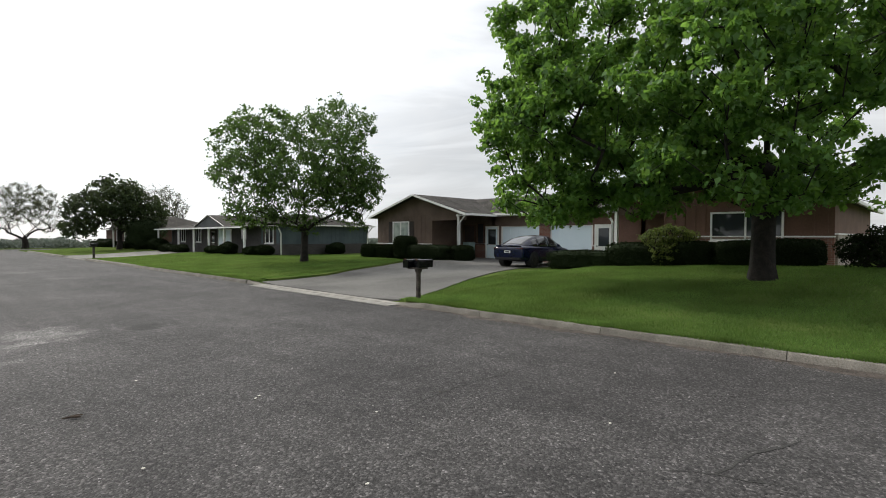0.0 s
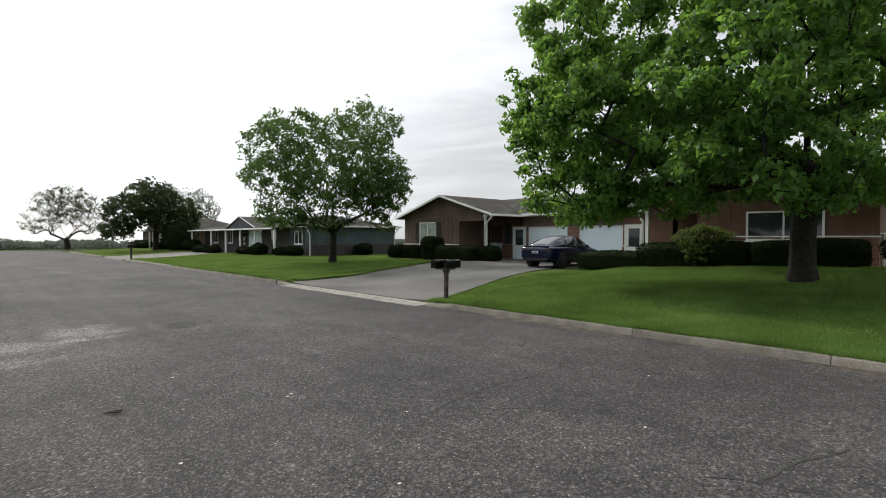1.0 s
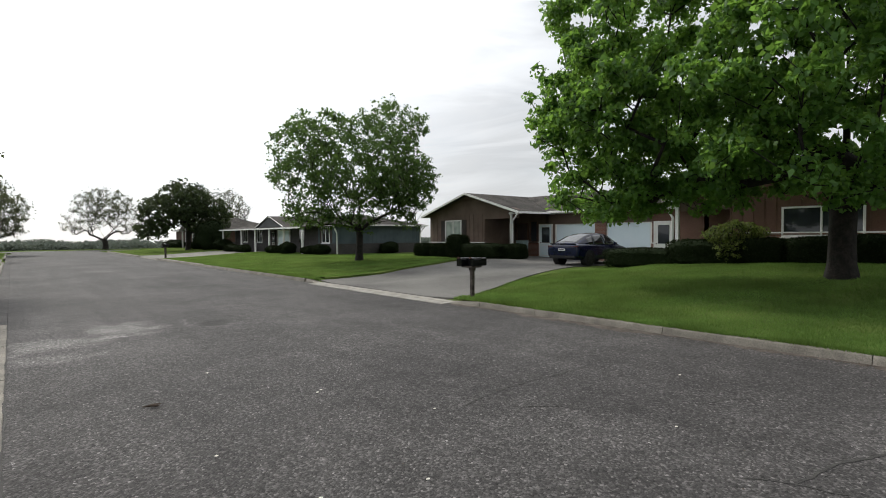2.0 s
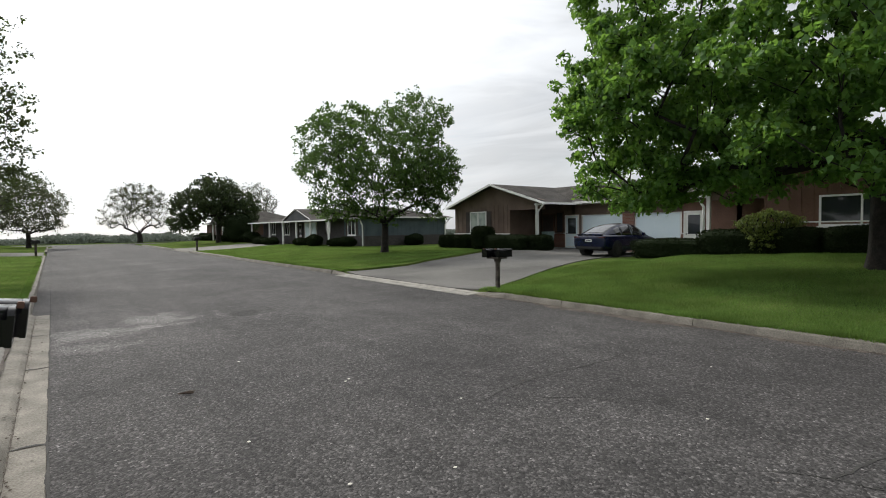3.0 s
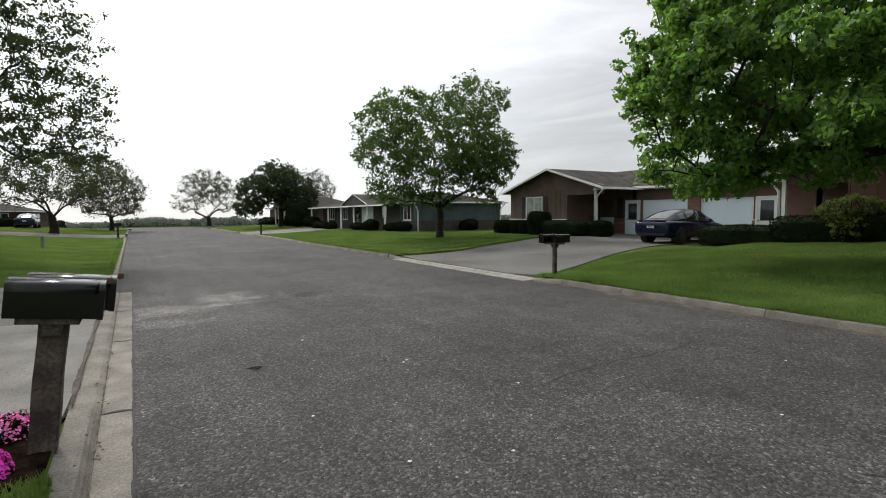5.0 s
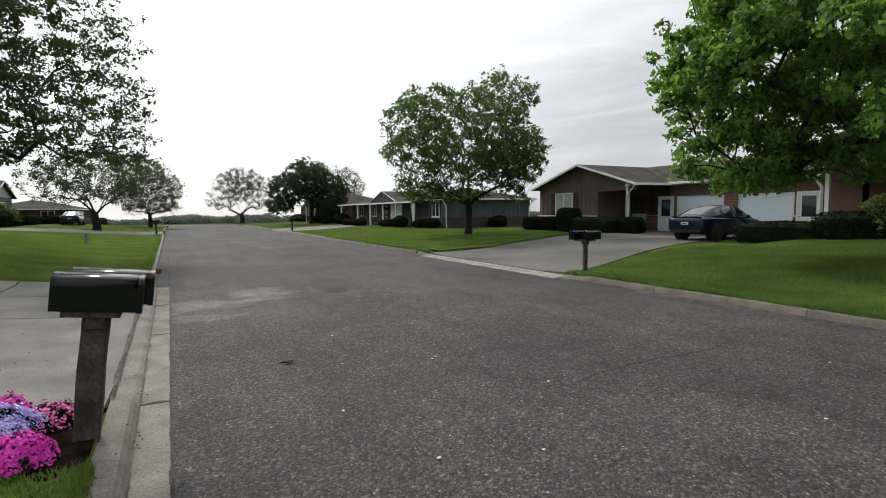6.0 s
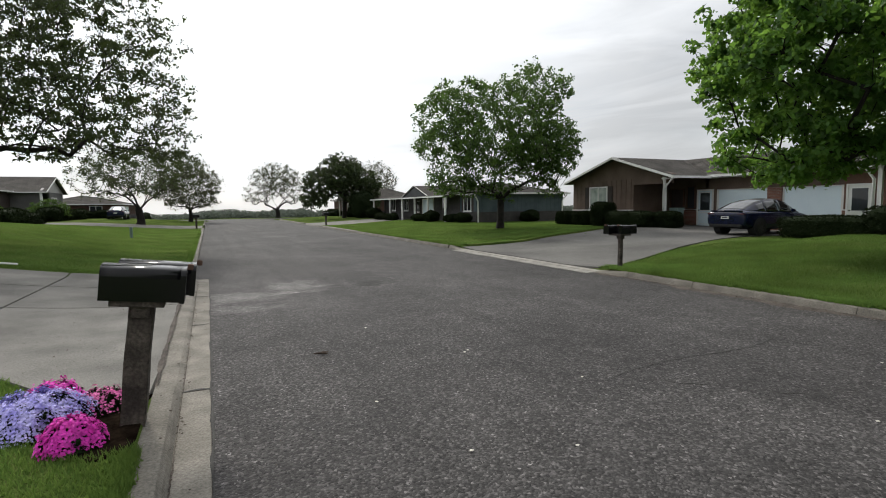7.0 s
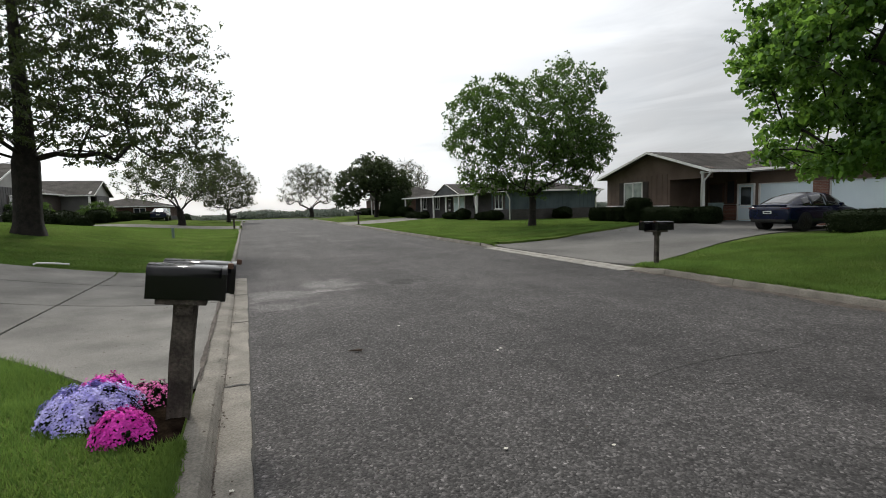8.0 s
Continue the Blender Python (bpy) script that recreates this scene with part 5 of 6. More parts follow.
mailbox_pair("two black mailboxes on a thick weathered wooden post by the kerb", -1.02, 4.55, 1, 0.13, 0.085, ((-0.06, 0.01), (0.33, 0.07)), 0.55, 0.27, 0.26, 0.12, 0.94)
mailbox_pair("pair of black mailboxes on a wooden post at the driveway's corner", 9.25, 10.1, -1, 0.13, 0.05, ((-0.13, 0.08), (0.15, -0.09)), 0.50, 0.19, 0.22, 0.0, 0.84)
mailbox_pair("pair of mailboxes on a post at a far driveway", 9.25, 46.6, -1, 0.13, 0.07, ((-0.15, 0.0), (0.17, 0.0)), 0.50, 0.2, 0.24, 0.0, 0.9)
mailbox_pair("mailbox stand on a post further along the kerb", -1.35, 46.5, 1, 0.13, 0.07, ((-0.15, 0.0), (0.17, 0.0)), 0.50, 0.2, 0.24, 0.0, 0.9)

# ---- parked car ----
def loft(rows, ring):
    """A skin through rings of points; ring(row) gives one closed ring."""
    verts, faces = [], []
    for r in rows:
        verts += ring(r)
    n = len(verts) // len(rows)
    for i in range(len(rows) - 1):
        for k in range(n):
            a, b = i * n + k, i * n + (k + 1) % n
            faces.append((a, b, b + n, a + n))
    faces += [tuple(range(n - 1, -1, -1)), tuple((len(rows) - 1) * n + k for k in range(n))]
    bm = solid(faces, verts)
    for f in bm.faces:
        f.smooth = True
    return bm


def patch(point, us, vs, out, thick=0.006):
    """A curved pane over a skin: point(u, v) on the skin, out: the side that it stands on."""
    m = len(vs)
    low = [Vector(point(u, v)) for u in us for v in vs]
    verts = low + [p + Vector(out) * thick for p in low]
    n = len(low)
    faces = []
    for i in range(len(us) - 1):
        for k in range(m - 1):
            a = i * m + k
            faces += [(a, a + 1, a + m + 1, a + m), (n + a, n + a + m, n + a + m + 1, n + a + 1)]
    rim = [i * m for i in range(len(us))] + [(len(us) - 1) * m + k for k in range(1, m)] + [i * m + m - 1 for i in range(len(us) - 2, -1, -1)] + [k for k in range(m - 2, 0, -1)]
    faces += [(a, b, b + n, a + n) for a, b in zip(rim, rim[1:] + rim[:1])]
    bm = solid(faces, verts)
    for f in bm.faces:
        f.smooth = True
    return bm


def car(at, turn=0.0, label="dark navy fastback saloon parked before the garage"):
    """A sloping-backed saloon, its tail to the street. Local x runs from tail to nose."""
    t = thing("car", at, label, "car", turn=turn)
    # hull from tail to nose: x, sill z, shoulder z, half width
    hull = [(0.00, 0.46, 0.90, 0.80), (0.04, 0.36, 1.00, 0.88), (0.30, 0.26, 1.03, 0.92), (0.95, 0.22, 1.02, 0.935), (1.80, 0.20, 0.99, 0.935), (2.70, 0.20, 0.97, 0.935),
            (3.50, 0.22, 0.95, 0.93), (4.10, 0.25, 0.88, 0.91), (4.52, 0.30, 0.74, 0.84), (4.69, 0.38, 0.60, 0.70)]
    body = part("body", loft(hull, lambda r: [(r[0], y, z) for y, z in ((-r[3] * 0.93, r[1]), (-r[3], r[1] + 0.16), (-r[3], r[2] - 0.22), (-r[3] * 0.975, r[2] - 0.05), (-r[3] * 0.86, r[2]), (0, r[2] + 0.02),
                                                                      (r[3] * 0.86, r[2]), (r[3] * 0.975, r[2] - 0.05), (r[3], r[2] - 0.22), (r[3], r[1] + 0.16), (r[3] * 0.93, r[1]), (0, r[1]))]), "carpaint", t)
    sub = body.modifiers.new("round", "SUBSURF")
    sub.levels = sub.render_levels = 2
    sx = (0.22, 0.60, 1.10, 1.60, 2.10, 2.55, 3.00, 3.40, 3.80)
    roof_z = lambda x: float(np.interp(x, sx, (1.05, 1.21, 1.39, 1.50, 1.545, 1.52, 1.40, 1.21, 0.97)))
    base_z = lambda x: float(np.interp(x, (0.2, 1.8, 3.8), (0.98, 0.95, 0.91)))
    base_w = lambda x: float(np.interp(x, sx, (0.70, 0.78, 0.83, 0.85, 0.85, 0.85, 0.84, 0.81, 0.76)))
    top_w = lambda x: float(np.interp(x, sx, (0.66, 0.63, 0.60, 0.59, 0.59, 0.59, 0.60, 0.63, 0.68)))
    top = lambda x, u: (x, u * top_w(x), roof_z(x) - 0.045 * u * u)
    side = lambda x, v, s: (x, s * (base_w(x) + (top_w(x) - base_w(x)) * v + 0.03 * v * (1 - v) * 4), base_z(x) + (roof_z(x) - 0.045 - base_z(x)) * v)
    cabin = part("cabin", loft(list(np.linspace(0.22, 3.80, 40)), lambda x: [side(x, v, -1) for v in (0, 0.33, 0.67)] + [top(x, u) for u in np.linspace(-1, 1, 7)] + [side(x, v, 1) for v in (0.67, 0.33, 0)]), "carpaint", t)
    wide = list(np.linspace(-0.93, 0.93, 9))
    part("rear_window", patch(top, list(np.linspace(0.36, 1.66, 14)), wide, (-0.3, 0, 1)), "carglass", cabin, "large sloping rear window")
    part("glass_roof", patch(top, list(np.linspace(1.72, 2.50, 8)), wide, (0, 0, 1)), "carglass", cabin)
    part("windscreen", patch(top, list(np.linspace(2.56, 3.62, 12)), wide, (0.3, 0, 1)), "carglass", cabin)
    up = [0.10, 0.4, 0.7, 0.90]
    for s in (-1, 1):
        for a, b in ((0.98, 1.42), (1.47, 2.28), (2.34, 3.22)):
            part("side_window", patch(lambda x, v: side(x, v, s), list(np.linspace(a, b, 8)), up, (0, s, 0.3)), "carglass", cabin)
    for x in (0.93, 3.80):
        for s in (-1, 1):
            # solid black disc in place of the shaded hollow round the wheel
            arch = bmesh.new()
            bmesh.ops.create_cone(arch, cap_ends=True, segments=28, radius1=0.395, radius2=0.395, depth=0.30)
            part("wheel_arch", arch, "tyre", t).matrix_basis = pose(x, s * 0.790, 0.355, 90, 0, 0)
            w = bmesh.new()
            bmesh.ops.create_cone(w, cap_ends=True, segments=28, radius1=0.335, radius2=0.335, depth=0.23)
            bmesh.ops.bevel(w, geom=[e for e in w.edges if len(e.link_faces) == 2 and abs(e.verts[0].co.z - e.verts[1].co.z) < 0.01], offset=0.03, segments=2, affect="EDGES")
            wheel = part("wheel", w, "tyre", t)
            wheel.matrix_basis = pose(x, s * 0.845, 0.335, 90, 0, 0)
            rm = bmesh.new()
            for k in range(10):
                q = bmesh.new()
                box(q, 0.04, 0.23, -0.022, 0.022, -0.125, 0.125)
                bmesh.ops.rotate(q, verts=q.verts, cent=(0, 0, 0), matrix=Matrix.Rotation(2 * math.pi * k / 10, 3, "Z"))
                tmp = bpy.data.meshes.new("spoke")
                q.to_mesh(tmp)
                rm.from_mesh(tmp)
                q.free()
            bmesh.ops.create_cone(rm, cap_ends=True, segments=20, radius1=0.06, radius2=0.06, depth=0.252)
            part("rim", rm, "rim", wheel)
    for s in (-1, 1):
        part("tail_light", boxes((0.005, 0.30, min(s * 0.50, s * 0.86), max(s * 0.50, s * 0.86), 0.865, 0.935), bevel=0.02), "redlamp", t)
        part("mirror", boxes((2.95, 3.10, min(s * 0.90, s * 1.05), max(s * 0.90, s * 1.05), 0.96, 1.08), bevel=0.03), "carpaint", t)
        for x in (1.55, 2.45):
            part("door_handle", boxes((x - 0.11, x + 0.11, min(s * 0.93, s * 0.945), max(s * 0.93, s * 0.945), 0.84, 0.865), bevel=0.004), "carpaint", t)
    part("boot_lip", boxes((0.03, 0.16, -0.72, 0.72, 1.0, 1.045), bevel=0.015), "carpaint", t)
    part("number_plate", boxes((-0.012, 0.02, -0.18, 0.18, 0.69, 0.80)), "plate", t)
    part("plate_bars", boxes((-0.016, -0.0125, -0.13, 0.13, 0.72, 0.765)), "carpaint", t)
    part("bumper", boxes((-0.02, 0.12, -0.74, 0.74, 0.34, 0.47), bevel=0.03), "tyre", t, "black lower bumper")
    return t


car((19.5, 14.75, float(gz(20.5, 14.75)) + 0.04))
car((-10.2, 69.6, float(gz(-10.2, 72.0))), 90.0, "dark blue saloon parked by the far house across the lawn")


# ---- flowers by the post ----
def flower_mound(label, petal, x, y, r, h, seed, count):
    rng = np.random.default_rng(seed)
    t = thing("flower_mound", at_ground(x, y), label, "flowers", "flowers round the mailbox post")
    n = count
    q, u = rng.uniform(0, 2 * math.pi, n), np.sqrt(rng.random(n))
    wob = 1 + 0.10 * np.sin(3 * q + seed) + 0.07 * np.sin(7 * q) + 0.04 * np.sin(13 * q + seed)
    lump = lambda q, u: 1 + 0.16 * np.sin(5 * q + seed) * u + 0.14 * np.sin(9 * u * np.cos(q) + seed) * np.cos(8 * u * np.sin(q) + 2 * seed)
    z = h * np.sqrt(np.maximum(0, 1 - u ** 2.4)) * lump(q, u) + rng.normal(0, 0.016, n) + 0.02
    c = np.stack([r * wob * u * np.cos(q), r * wob * u * np.sin(q), z], 1)
    nrm = unit(np.stack([np.cos(q) * u * h / r * 1.6, np.sin(q) * u * h / r * 1.6, np.ones(n) * 0.9], 1) + rng.normal(0, 0.25, (n, 3)))
    a = unit(np.cross(nrm, rng.normal(size=(n, 3))))
    b = np.cross(nrm, a)
    s = rng.uniform(0.007, 0.015, (n, 1))
    pent = []
    for k in range(10):
        w = 2 * math.pi * k / 10
        rr = s * (1.0 if k % 2 == 0 else 0.62)
        pent.append(c + (a * math.cos(w) + b * math.sin(w)) * rr + nrm * s * (0.15 if k % 2 == 0 else 0))
    part("blossoms", polys("blossoms", np.stack(pent, 1), 10), petal, t)
    m = 1400
    q, u = rng.uniform(0, 2 * math.pi, m), np.sqrt(rng.random(m)) * 1.03
    c = np.stack([r * u * np.cos(q), r * u * np.sin(q), h * np.sqrt(np.maximum(0, 1 - u ** 2.4)) * lump(q, u) - 0.012 + rng.normal(0, 0.012, m)], 1)
    part("leaves", polys("leaves", leaves(rng, c, 0.035), 4), "hedge", t)
    bm = bmesh.new()
    bmesh.ops.create_icosphere(bm, subdivisions=3, radius=1.0)
    for v in bm.verts:
        v.co = Vector((v.co.x * r * 0.92, v.co.y * r * 0.92, max(-0.03, v.co.z * h * 0.78)))
    part("core", bm, "hedge", t)
    return t


flower_mound("low mound of lavender-blue creeping phlox", "petal_blue", -1.68, 4.76, 0.36, 0.23, 1, 5200)
flower_mound("bright magenta creeping phlox in a tight mound", "petal_magenta", -1.35, 4.24, 0.20, 0.19, 2, 2600)
flower_mound("magenta creeping phlox behind the lavender mound", "petal_magenta", -1.68, 5.28, 0.24, 0.21, 3, 1900)
flower_mound("loose faded pink creeping phlox beside the post", "petal_pink", -1.31, 4.98, 0.25, 0.15, 4, 700)
bed = sheet("flower_bed", list(np.linspace(-1.72, KL - 0.01, 18)), lambda x: list(np.linspace(3.95 + 1.1 * max(0, -1.25 - x) + 0.04 * math.sin(23 * x), 5.5, 18)), lambda x, y: gz(x, y) + 0.012 + 0.008 * math.sin(17 * x + 11 * y) * math.cos(29 * y - 7 * x), "soil", 0.1)
tagged(bed, "bare dark soil of the flower bed by the kerb", "flower bed", kind="structure")

# ---- small things on the lawns ----
bin_at = (23.6, 20.75, Z0 + 0.10)
wheelie = thing("waste_bin", bin_at, "teal plastic waste bin standing on the porch", "bin")
part("body", solid([(0, 1, 2, 3), (7, 6, 5, 4), (0, 4, 5, 1), (1, 5, 6, 2), (2, 6, 7, 3), (3, 7, 4, 0)], [(x * k, y * k, z) for z, k in ((0.0, 0.85), (0.92, 1.0)) for x, y in ((-0.27, -0.26), (0.27, -0.26), (0.27, 0.26), (-0.27, 0.26))]), "teal", wheelie)
part("lid", boxes((-0.30, 0.30, -0.29, 0.29, 0.925, 1.0), bevel=0.025), "teal", wheelie)
ped = thing("utility_marker", at_ground(-4.0, 30.0), "short teal-grey utility marker standing in the lawn", "marker")
part("body", boxes((-0.06, 0.06, -0.06, 0.06, 0.0, 0.50), bevel=0.01), "teal", ped)
part("cap", boxes((-0.075, 0.075, -0.075, 0.075, 0.50, 0.58), bevel=0.015), "teal", ped)
pipe = thing("drain_pipe", (-4.9, 15.0, float(gz(-4.9, 15.0)) + 0.05), "white plastic drain pipe lying on the driveway's edge", "pipe")
part("tube", tubes("tube", [([(-0.36, 0.0, 0.04), (-0.3, 0.02, 0.075), (0.0, 0.05, 0.05), (0.35, 0.08, 0.0)], [0.022] * 4)], 10), "white", pipe)
stick = thing("stick", (0.76, 6.18, 0.02), "small dark stick lying on the asphalt", "stick")
part("twig", tubes("twig", [([(-0.09, 0.03, 0.0), (-0.03, -0.02, 0.012), (0.03, 0.03, 0.006), (0.08, -0.02, 0.012)], [0.006, 0.013, 0.011, 0.005]), ([(-0.02, -0.01, 0.01), (0.03, -0.05, 0.01), (0.06, -0.055, 0.004)], [0.010, 0.012, 0.004])], 6), "stick", stick)
rng = np.random.default_rng(9)
for x, y in ((2.33, 5.44), (2.40, 5.50), (1.98, 2.93), (1.24, 3.2), (3.0, 4.1), (0.9, 4.4), (4.4, 2.2), (1.6, 7.2), (-0.6, 3.4), (6.2, 3.0)):
    bm = bmesh.new()
    bmesh.ops.create_icosphere(bm, subdivisions=1, radius=0.018)
    for v in bm.verts:
        v.co = Vector((v.co.x * rng.uniform(0.7, 1.3), v.co.y * rng.uniform(0.6, 1.1), v.co.z * 0.3))
    ob = part("gravel_chip", bm, "chip")
    ob.location = (x, y, 0.022)
    tagged(ob, "pale flat stone chip lying on the asphalt", "stone", "chips on the street")


rng = np.random.default_rng(31)
n = 1140
ly = np.concatenate([rng.uniform(1.5, 15, 240), rng.uniform(-5, 10.4, 900)])
lx = np.concatenate([-0.73 + np.abs(rng.normal(0, 0.035, 160)), rng.uniform(-0.95, -0.5, 80), RR - np.abs(rng.normal(0, 0.16, 900))])
lz = np.concatenate([np.where(lx[:240] > -0.725, 0.010, np.where(ly[:240] > 5.5, 0.056, 0.148)), np.full(900, 0.012)])
tagged(part("leaf_litter", polys("leaf_litter", leaves(rng, np.stack([lx, ly, lz], 1), 0.028, 0.0, up=np.tile((0, 0, 6.0), (n, 1))), 4), "stick"), "small dry dark bits of leaf litter along the kerbs", "litter", kind="stuff")


n = 260
lx = KL - 0.05 - np.abs(rng.normal(0, 1.3, n))
ly = rng.uniform(6.2, 14.6, n)
ok = ly > dl_near(lx) + 0.15
lx, ly = lx[ok], ly[ok]
lit = leaves(rng, np.stack([lx, ly, gz(lx, ly) + 0.042], 1), 0.026, 0.0, up=np.tile((0, 0, 6.0), (len(lx), 1)))
tagged(part("leaf_litter", polys("leaf_litter", lit, 4), "stick"), "scattered dry bits of leaf on the concrete driveway", "litter", kind="stuff")
n = 150
lx = rng.uniform(-0.45, 8.5, n)
ly = 1.2 + 15 * rng.random(n) ** 1.3
lit = leaves(rng, np.stack([lx, ly, np.array([crown(p, q) for p, q in zip(lx, ly)]) + 0.008], 1), 0.02, 0.0, up=np.tile((0, 0, 6.0), (n, 1)))
tagged(part("leaf_litter", polys("leaf_litter", lit, 4), "stick"), "scattered dark bits of leaf on the asphalt", "litter", kind="stuff")

# ---- cracks and worn patches ----
def strip(path, w, z, rng):
    """A ragged ribbon along a way on the asphalt."""
    pts = []
    for (x0, y0), (x1, y1) in zip(path, path[1:]):
        n = max(2, int(math.hypot(x1 - x0, y1 - y0) / 0.07))
        for k in range(n):
            pts.append((x0 + (x1 - x0) * k / n, y0 + (y1 - y0) * k / n))
    pts = np.array(pts)
    jit = np.cumsum(rng.normal(0, 0.011, pts.shape), axis=0)
    jit -= np.linspace(0, 1, len(pts))[:, None] * jit[-1]
    pts = pts + jit
    d = np.gradient(pts, axis=0)
    nr = unit(np.stack([-d[:, 1], d[:, 0]], 1))
    ww = (w * (0.35 + 0.65 * rng.random((len(pts), 1))) * np.clip(np.minimum(np.arange(len(pts)), np.arange(len(pts))[::-1])[:, None] / 6, 0.1, 1))
    a, b = pts + nr * ww / 2, pts - nr * ww / 2
    zz = lambda p: np.array([crown(q[0], q[1]) + z for q in p])
    a, b = np.column_stack([a, zz(a)]), np.column_stack([b, zz(b)])
    return np.stack([a[:-1], b[:-1], b[1:], a[1:]], 1)


rng = np.random.default_rng(12)
ways = [([(3.9, 1.1), (4.3, 1.05), (4.9, 0.85), (5.4, 0.74)], 0.03), ([(3.0, 3.9), (3.6, 4.05), (4.6, 4.1), (5.6, 4.0), (6.6, 4.3)], 0.024), ([(3.3, 3.95), (4.2, 3.1), (5.0, 2.4)], 0.012),
        ([(3.36, 11.4), (4.6, 10.8), (6.1, 10.6)], 0.02), ([(1.2, 8.1), (3.0, 7.7), (4.8, 7.4), (6.8, 7.6)], 0.014), ([(4.2, 9.0), (5.2, 8.4), (5.8, 7.4)], 0.016), ([(2.4, 6.9), (3.4, 6.0), (3.6, 5.0)], 0.010),
        ([(0.0, 16.0), (3.5, 16.4), (8.2, 15.8)], 0.02), ([(0.5, 24), (4, 23.4), (8.4, 24.2)], 0.025), ([(4.2, 0.5), (4.0, 1.1), (3.6, 1.6)], 0.018),
        ([(3.6, 4.0), (3.0, 3.4), (2.9, 2.8)], 0.012), ([(5.0, 2.4), (5.6, 2.2), (6.6, 1.2)], 0.014), ([(6.6, 4.3), (7.4, 4.2), (8.4, 4.6)], 0.016), ([(5.4, 6.2), (6.3, 6.0), (7.6, 6.4)], 0.012), ([(2.2, 9.4), (3.1, 9.1), (3.8, 9.3)], 0.018), ([(4.9, 9.6), (5.5, 9.9), (6.4, 9.7)], 0.016), ([(0.8, 14.2), (1.5, 13.9), (2.6, 14.4)], 0.02)]
tagged(part("road_cracks", polys("road_cracks", np.concatenate([strip(w, 1.25 * k, 0.004, rng) for w, k in ways]), 4), "crack"), "thin meandering cracks in the asphalt", "cracks", kind="stuff")


def band(name, label, x_of, ys, w_of, z, material, category, seed):
    """A ragged strip along the left kerb: x_of and w_of give its middle and width at y."""
    rng = np.random.default_rng(seed)
    y = np.arange(ys[0], ys[1], 0.045)
    w = np.clip(w_of(y) * (0.55 + 0.6 * rng.random(len(y))), 0.004, None)
    xm = x_of(y) + rng.normal(0, 0.002, len(y))
    zz = z(y)
    l0, r0 = np.stack([xm - w / 2, y, zz], 1), np.stack([xm + w / 2, y, zz], 1)
    return tagged(part(name, polys(name, np.stack([l0[:-1], r0[:-1], r0[1:], l0[1:]], 1), 4), material), label, category, kind="stuff")


band("edge_crack", "dark broken seam between gutter and asphalt", lambda y: GL + 0.008 + 0.005 * np.sin(3.1 * y) + 0.005 * np.sin(7.7 * y), (1.0, 14.2), lambda y: 0.022 + 0.016 * np.sin(2.3 * y) * np.sin(5 * y), lambda y: np.array([crown(GL + 0.03, v) for v in y]) + 0.008, "crack", "crack", 61)
band("gutter_dirt", "dry dirt and leaf bits behind the low kerb", lambda y: KL - 0.015 + 0 * y, (5.6, 14.2), lambda y: 0.035 + 0.035 * np.abs(np.sin(1.7 * y)), lambda y: gz(np.full(len(y), KL - 0.05), y) + 0.046, "dirt", "dirt", 62)
band("gutter_dirt", "dirt lying in the angle between kerb and gutter", lambda y: -0.719 + 0 * y, (1.0, 14.0), lambda y: 0.005 + 0.012 * np.abs(np.sin(1.1 * y + 1) * np.sin(2.9 * y)), lambda y: 0.0075 + 0 * y, "dirt", "dirt", 63)
seams = []
for y0 in (2.3, 5.5, 8.65, 11.4):
    x = np.linspace(-0.725, GL, 16)
    yy = y0 + 0.02 * np.sin(x * 17 + y0) + rng.normal(0, 0.006, 16)
    w = 0.010 + 0.016 * rng.random(16)
    lo, hi = np.stack([x, yy - w, np.full(16, 0.009)], 1), np.stack([x, yy + w, np.full(16, 0.009)], 1)
    seams.append(np.stack([lo[:-1], lo[1:], hi[1:], hi[:-1]], 1))
tagged(part("gutter_cracks", polys("gutter_cracks", np.concatenate(seams), 4), "crack"), "dark crumbled joints across the gutter slabs", "cracks", kind="stuff")

rng = np.random.default_rng(19)
q = np.linspace(-6, 10.2, 330)
wd = 0.05 + 0.30 * np.clip(0.35 + 0.4 * np.sin(q * 1.1 + 1) + 0.35 * np.sin(q * 2.7) + rng.normal(0, 0.14, len(q)), 0, 1)
zz = np.array([crown(RR - w, y) for w, y in zip(wd, q)])
inner = np.stack([np.full(len(q), RR - 0.001), q, np.array([crown(RR, y) for y in q]) + 0.012], 1)
outer = np.stack([RR - wd, q, zz + 0.003], 1)
tagged(part("gutter_dirt", polys("gutter_dirt", np.stack([inner[:-1], outer[:-1], outer[1:], inner[1:]], 1), 4), "dirt"), "brown dirt washed up along the kerb", "dirt", kind="stuff")

# ---- turf edge along the driveway ----
def turf(name, xs, edge, out, h):
    """Turf that stands a little proud of the driveway and runs out into the lawn."""
    prof = ((0.0, -0.03), (0.01, h), (0.25, h * 1.05), (0.8, h * 0.3), (1.1, -0.04))
    rows = np.array([[(x, edge(x) + out * u + 0.02 * math.sin(9 * x), float(gz(x, edge(x) + out * u)) + 0.034 * (u < 0.02) + v) for u, v in prof] for x in xs])
    q = np.stack([rows[:-1, :-1], rows[1:, :-1], rows[1:, 1:], rows[:-1, 1:]], 2).reshape(-1, 4, 3)
    return tagged(part(name, polys(name, q, 4), "lawn"), "turf edge standing proud of the driveway", "lawn edge", kind="structure")


turf("lawn_edge", np.linspace(KR + 0.25, 18.5, 60), lambda x: float(dr_edges(x)[1]), 1.0, 0.075)

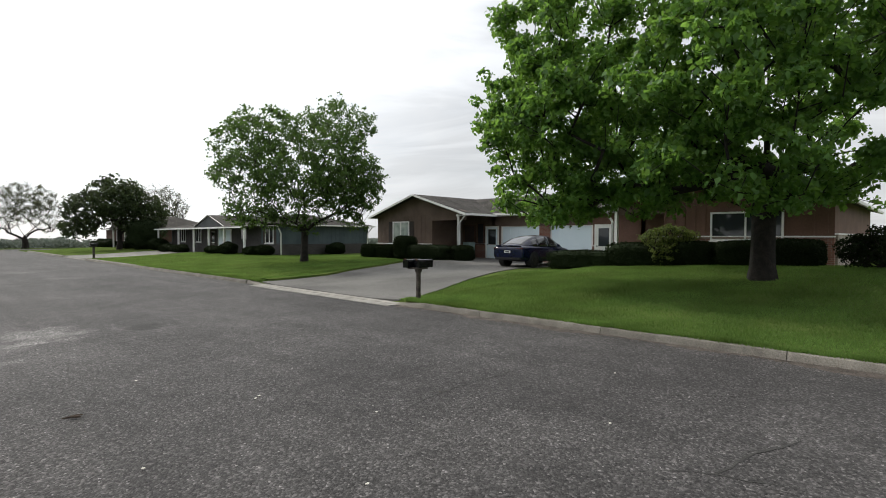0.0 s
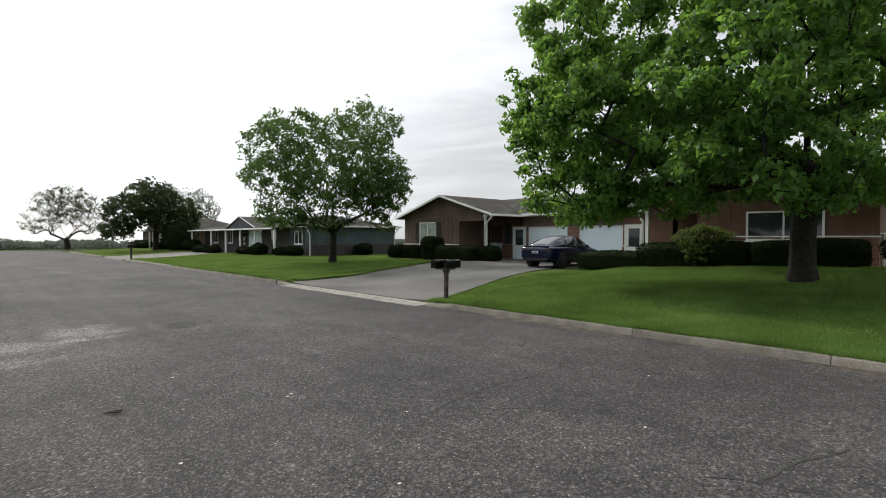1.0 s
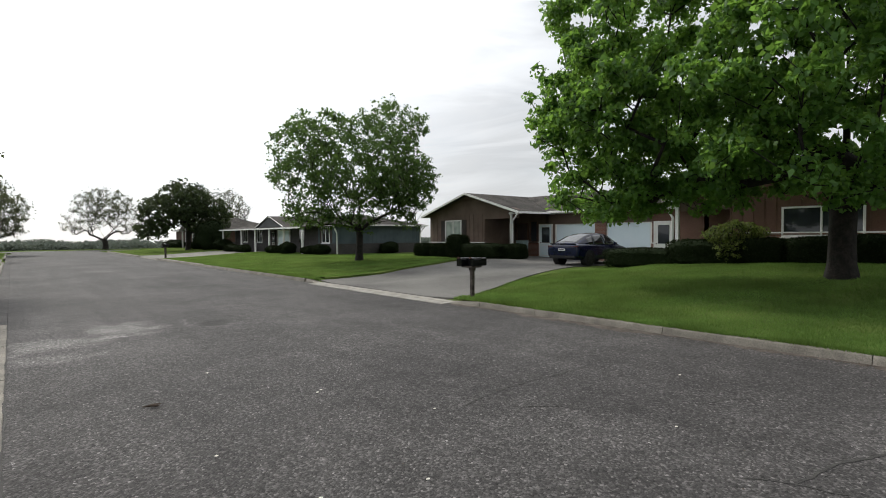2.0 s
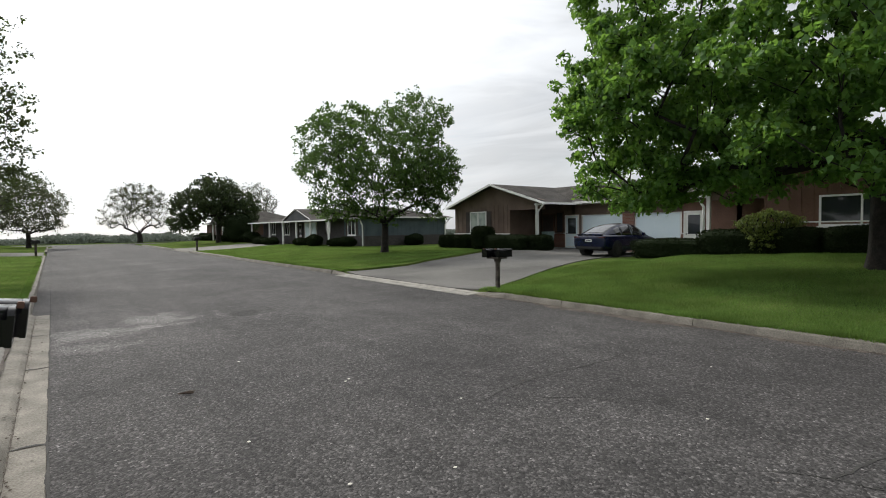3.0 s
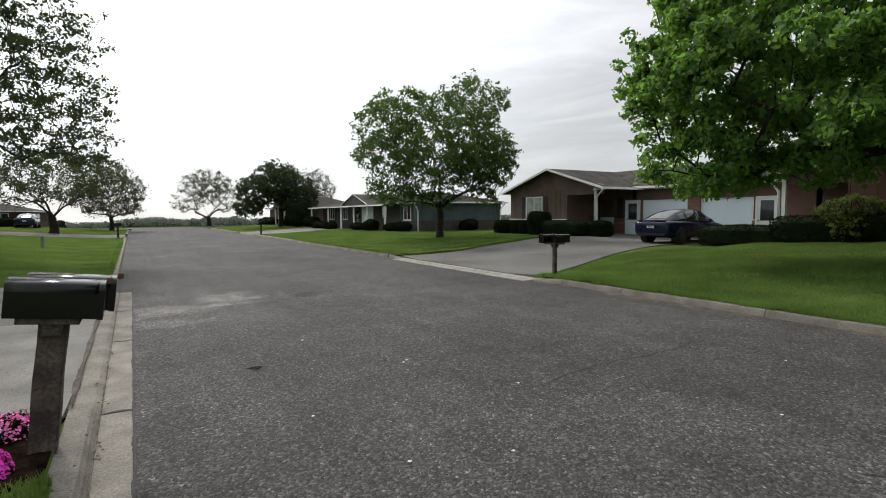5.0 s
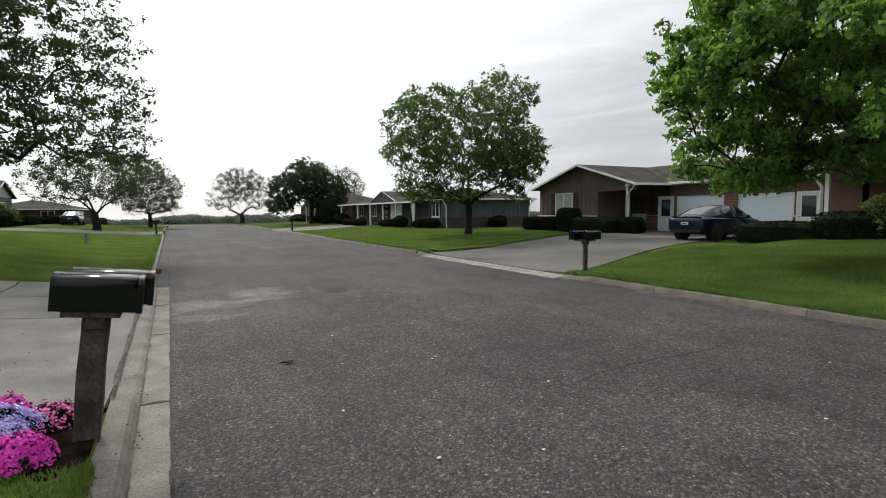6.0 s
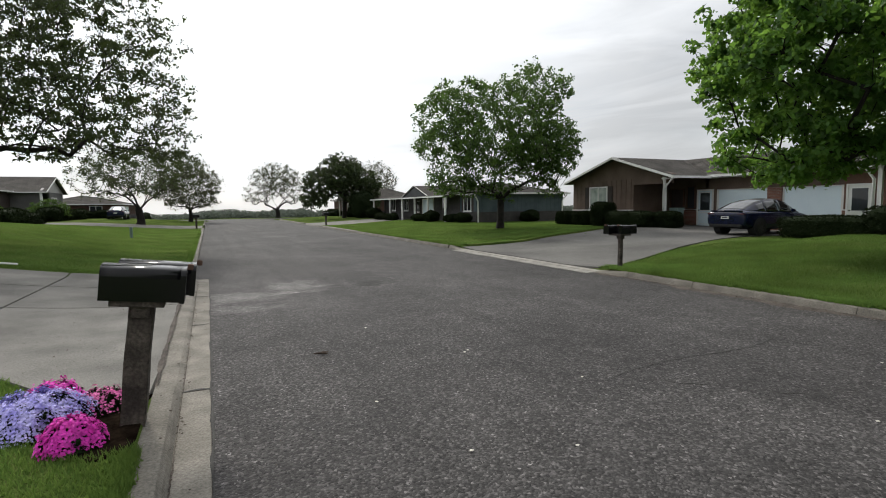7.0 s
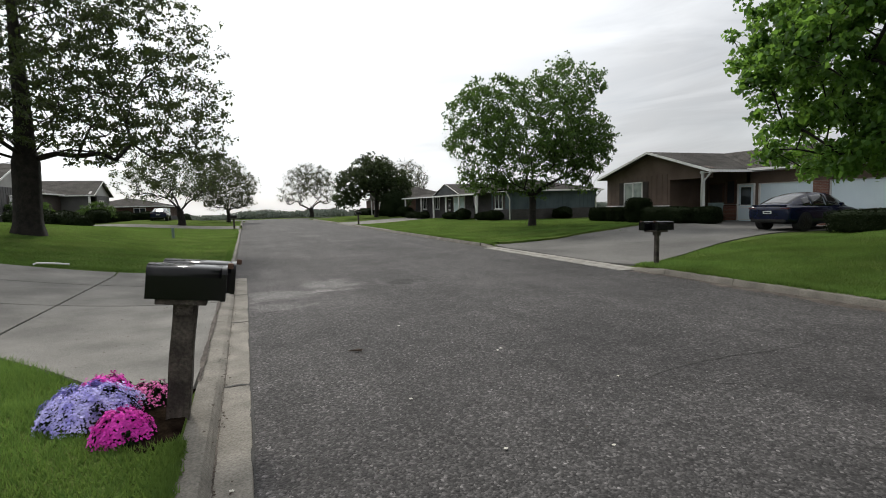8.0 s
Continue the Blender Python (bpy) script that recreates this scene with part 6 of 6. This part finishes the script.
# ---- grass ----
def blades(name, region, count, height, seed, thin=1.0, lift=0.0):
    rng = np.random.default_rng(seed)
    x, y = region(rng, count)
    z = lift + gz(np.where(x > 4, np.maximum(x, KR + 0.001), np.minimum(x, KL - 0.001)), y) + 0.008 * np.sin(x * 0.9 + 1.3 * np.sin(y * 0.4)) * ((x < KL - 0.6) | (x > KR + 0.6))
    n = len(x)
    base = np.stack([x, y, z - 0.005], 1)
    q = rng.uniform(0, 2 * math.pi, n)
    patch = 0.6 + 0.75 * (0.5 + 0.5 * np.sin(x * 2.1 + 2 * np.sin(y * 1.3)) * np.sin(y * 1.7 + x))
    h = height * rng.uniform(0.55, 1.25, n) * patch
    w = np.stack([np.cos(q), np.sin(q), np.zeros(n)], 1) * (0.0045 * thin)
    ln = rng.normal(0, 0.45, (n, 2))
    tip = base + np.stack([ln[:, 0] * h, ln[:, 1] * h, h], 1)
    ob = part(name, polys(name, np.stack([base - w, base + w, tip], 1), 3), "grass")
    return tagged(ob, "short mown green grass blades", "grass", kind="stuff")


def near_left(rng, n):
    y = -1.0 + 9.5 * rng.random(n)
    x = KL + 0.02 - 5.5 * rng.random(n) ** 1.2
    keep = (y < dl_near(x) + 0.03 * rng.random(n)) & ~((x > -1.74 + 0.05 * rng.random(n)) & (y > 3.93 + 1.1 * np.maximum(0, -1.25 - x) + 0.10 * rng.random(n)))
    return x[keep], y[keep]


def beyond_left(rng, n):
    y = DL1 + 40 * rng.random(n) ** 1.8
    x = KL - 0.05 - 16 * rng.random(n)
    return x, y


def near_right(rng, n):
    y = -7 + 19.5 * rng.random(n)
    x = KR + 15 * rng.random(n) ** 1.3
    keep = y < dr_edges(x)[0] + 0.03
    return x[keep], y[keep]


def beyond_right(rng, n):
    y = DR1 + 28 * rng.random(n) ** 1.4
    x = KR + 13 * rng.random(n)
    keep = y > dr_edges(x)[1] - 0.03
    return x[keep], y[keep]


def fringe(rng, n):
    y = np.concatenate([rng.uniform(-6, DR0 - 0.3, n), rng.uniform(DR1 + 0.2, 34, n), rng.uniform(0.5, 3.95, n // 2), rng.uniform(DL1 + 0.2, 40, n)])
    x = np.concatenate([KR + rng.normal(-0.01, 0.06, n), KR + rng.normal(-0.01, 0.06, n), KL - rng.normal(0.02, 0.03, n // 2), KL - 0.05 - rng.normal(0.02, 0.035, n)])
    return x, y


def turf_top(rng, n):
    x = rng.uniform(KR + 0.25, 18.5, n)
    return x, dr_edges(x)[1] + 0.03 + 0.85 * rng.random(n)


blades("grass", turf_top, 16000, 0.04, 9, 1.8, 0.07)
def overhang(rng, n):
    y = np.concatenate([rng.uniform(-6, DR0 - 1.0, n), rng.uniform(DR1 + 0.8, 34, n)])
    reach = 0.12 + 0.09 * np.sin(y * 1.9) + 0.07 * np.sin(y * 5.3 + 1) + 0.05 * np.sin(y * 13.0)
    return KR + 0.03 - np.clip(reach, 0.02, KR - RR - 0.03) * rng.random(2 * n), y


blades("grass", overhang, 13000, 0.06, 10, 1.5, 0.0)
blades("grass", fringe, 17000, 0.08, 8, 1.6)
blades("grass", near_left, 210000, 0.085, 1, 1.15)
blades("grass", beyond_left, 300000, 0.035, 2, 1.8)
blades("grass", near_right, 380000, 0.055, 3, 1.5)
blades("grass", beyond_right, 220000, 0.04, 4, 1.9)
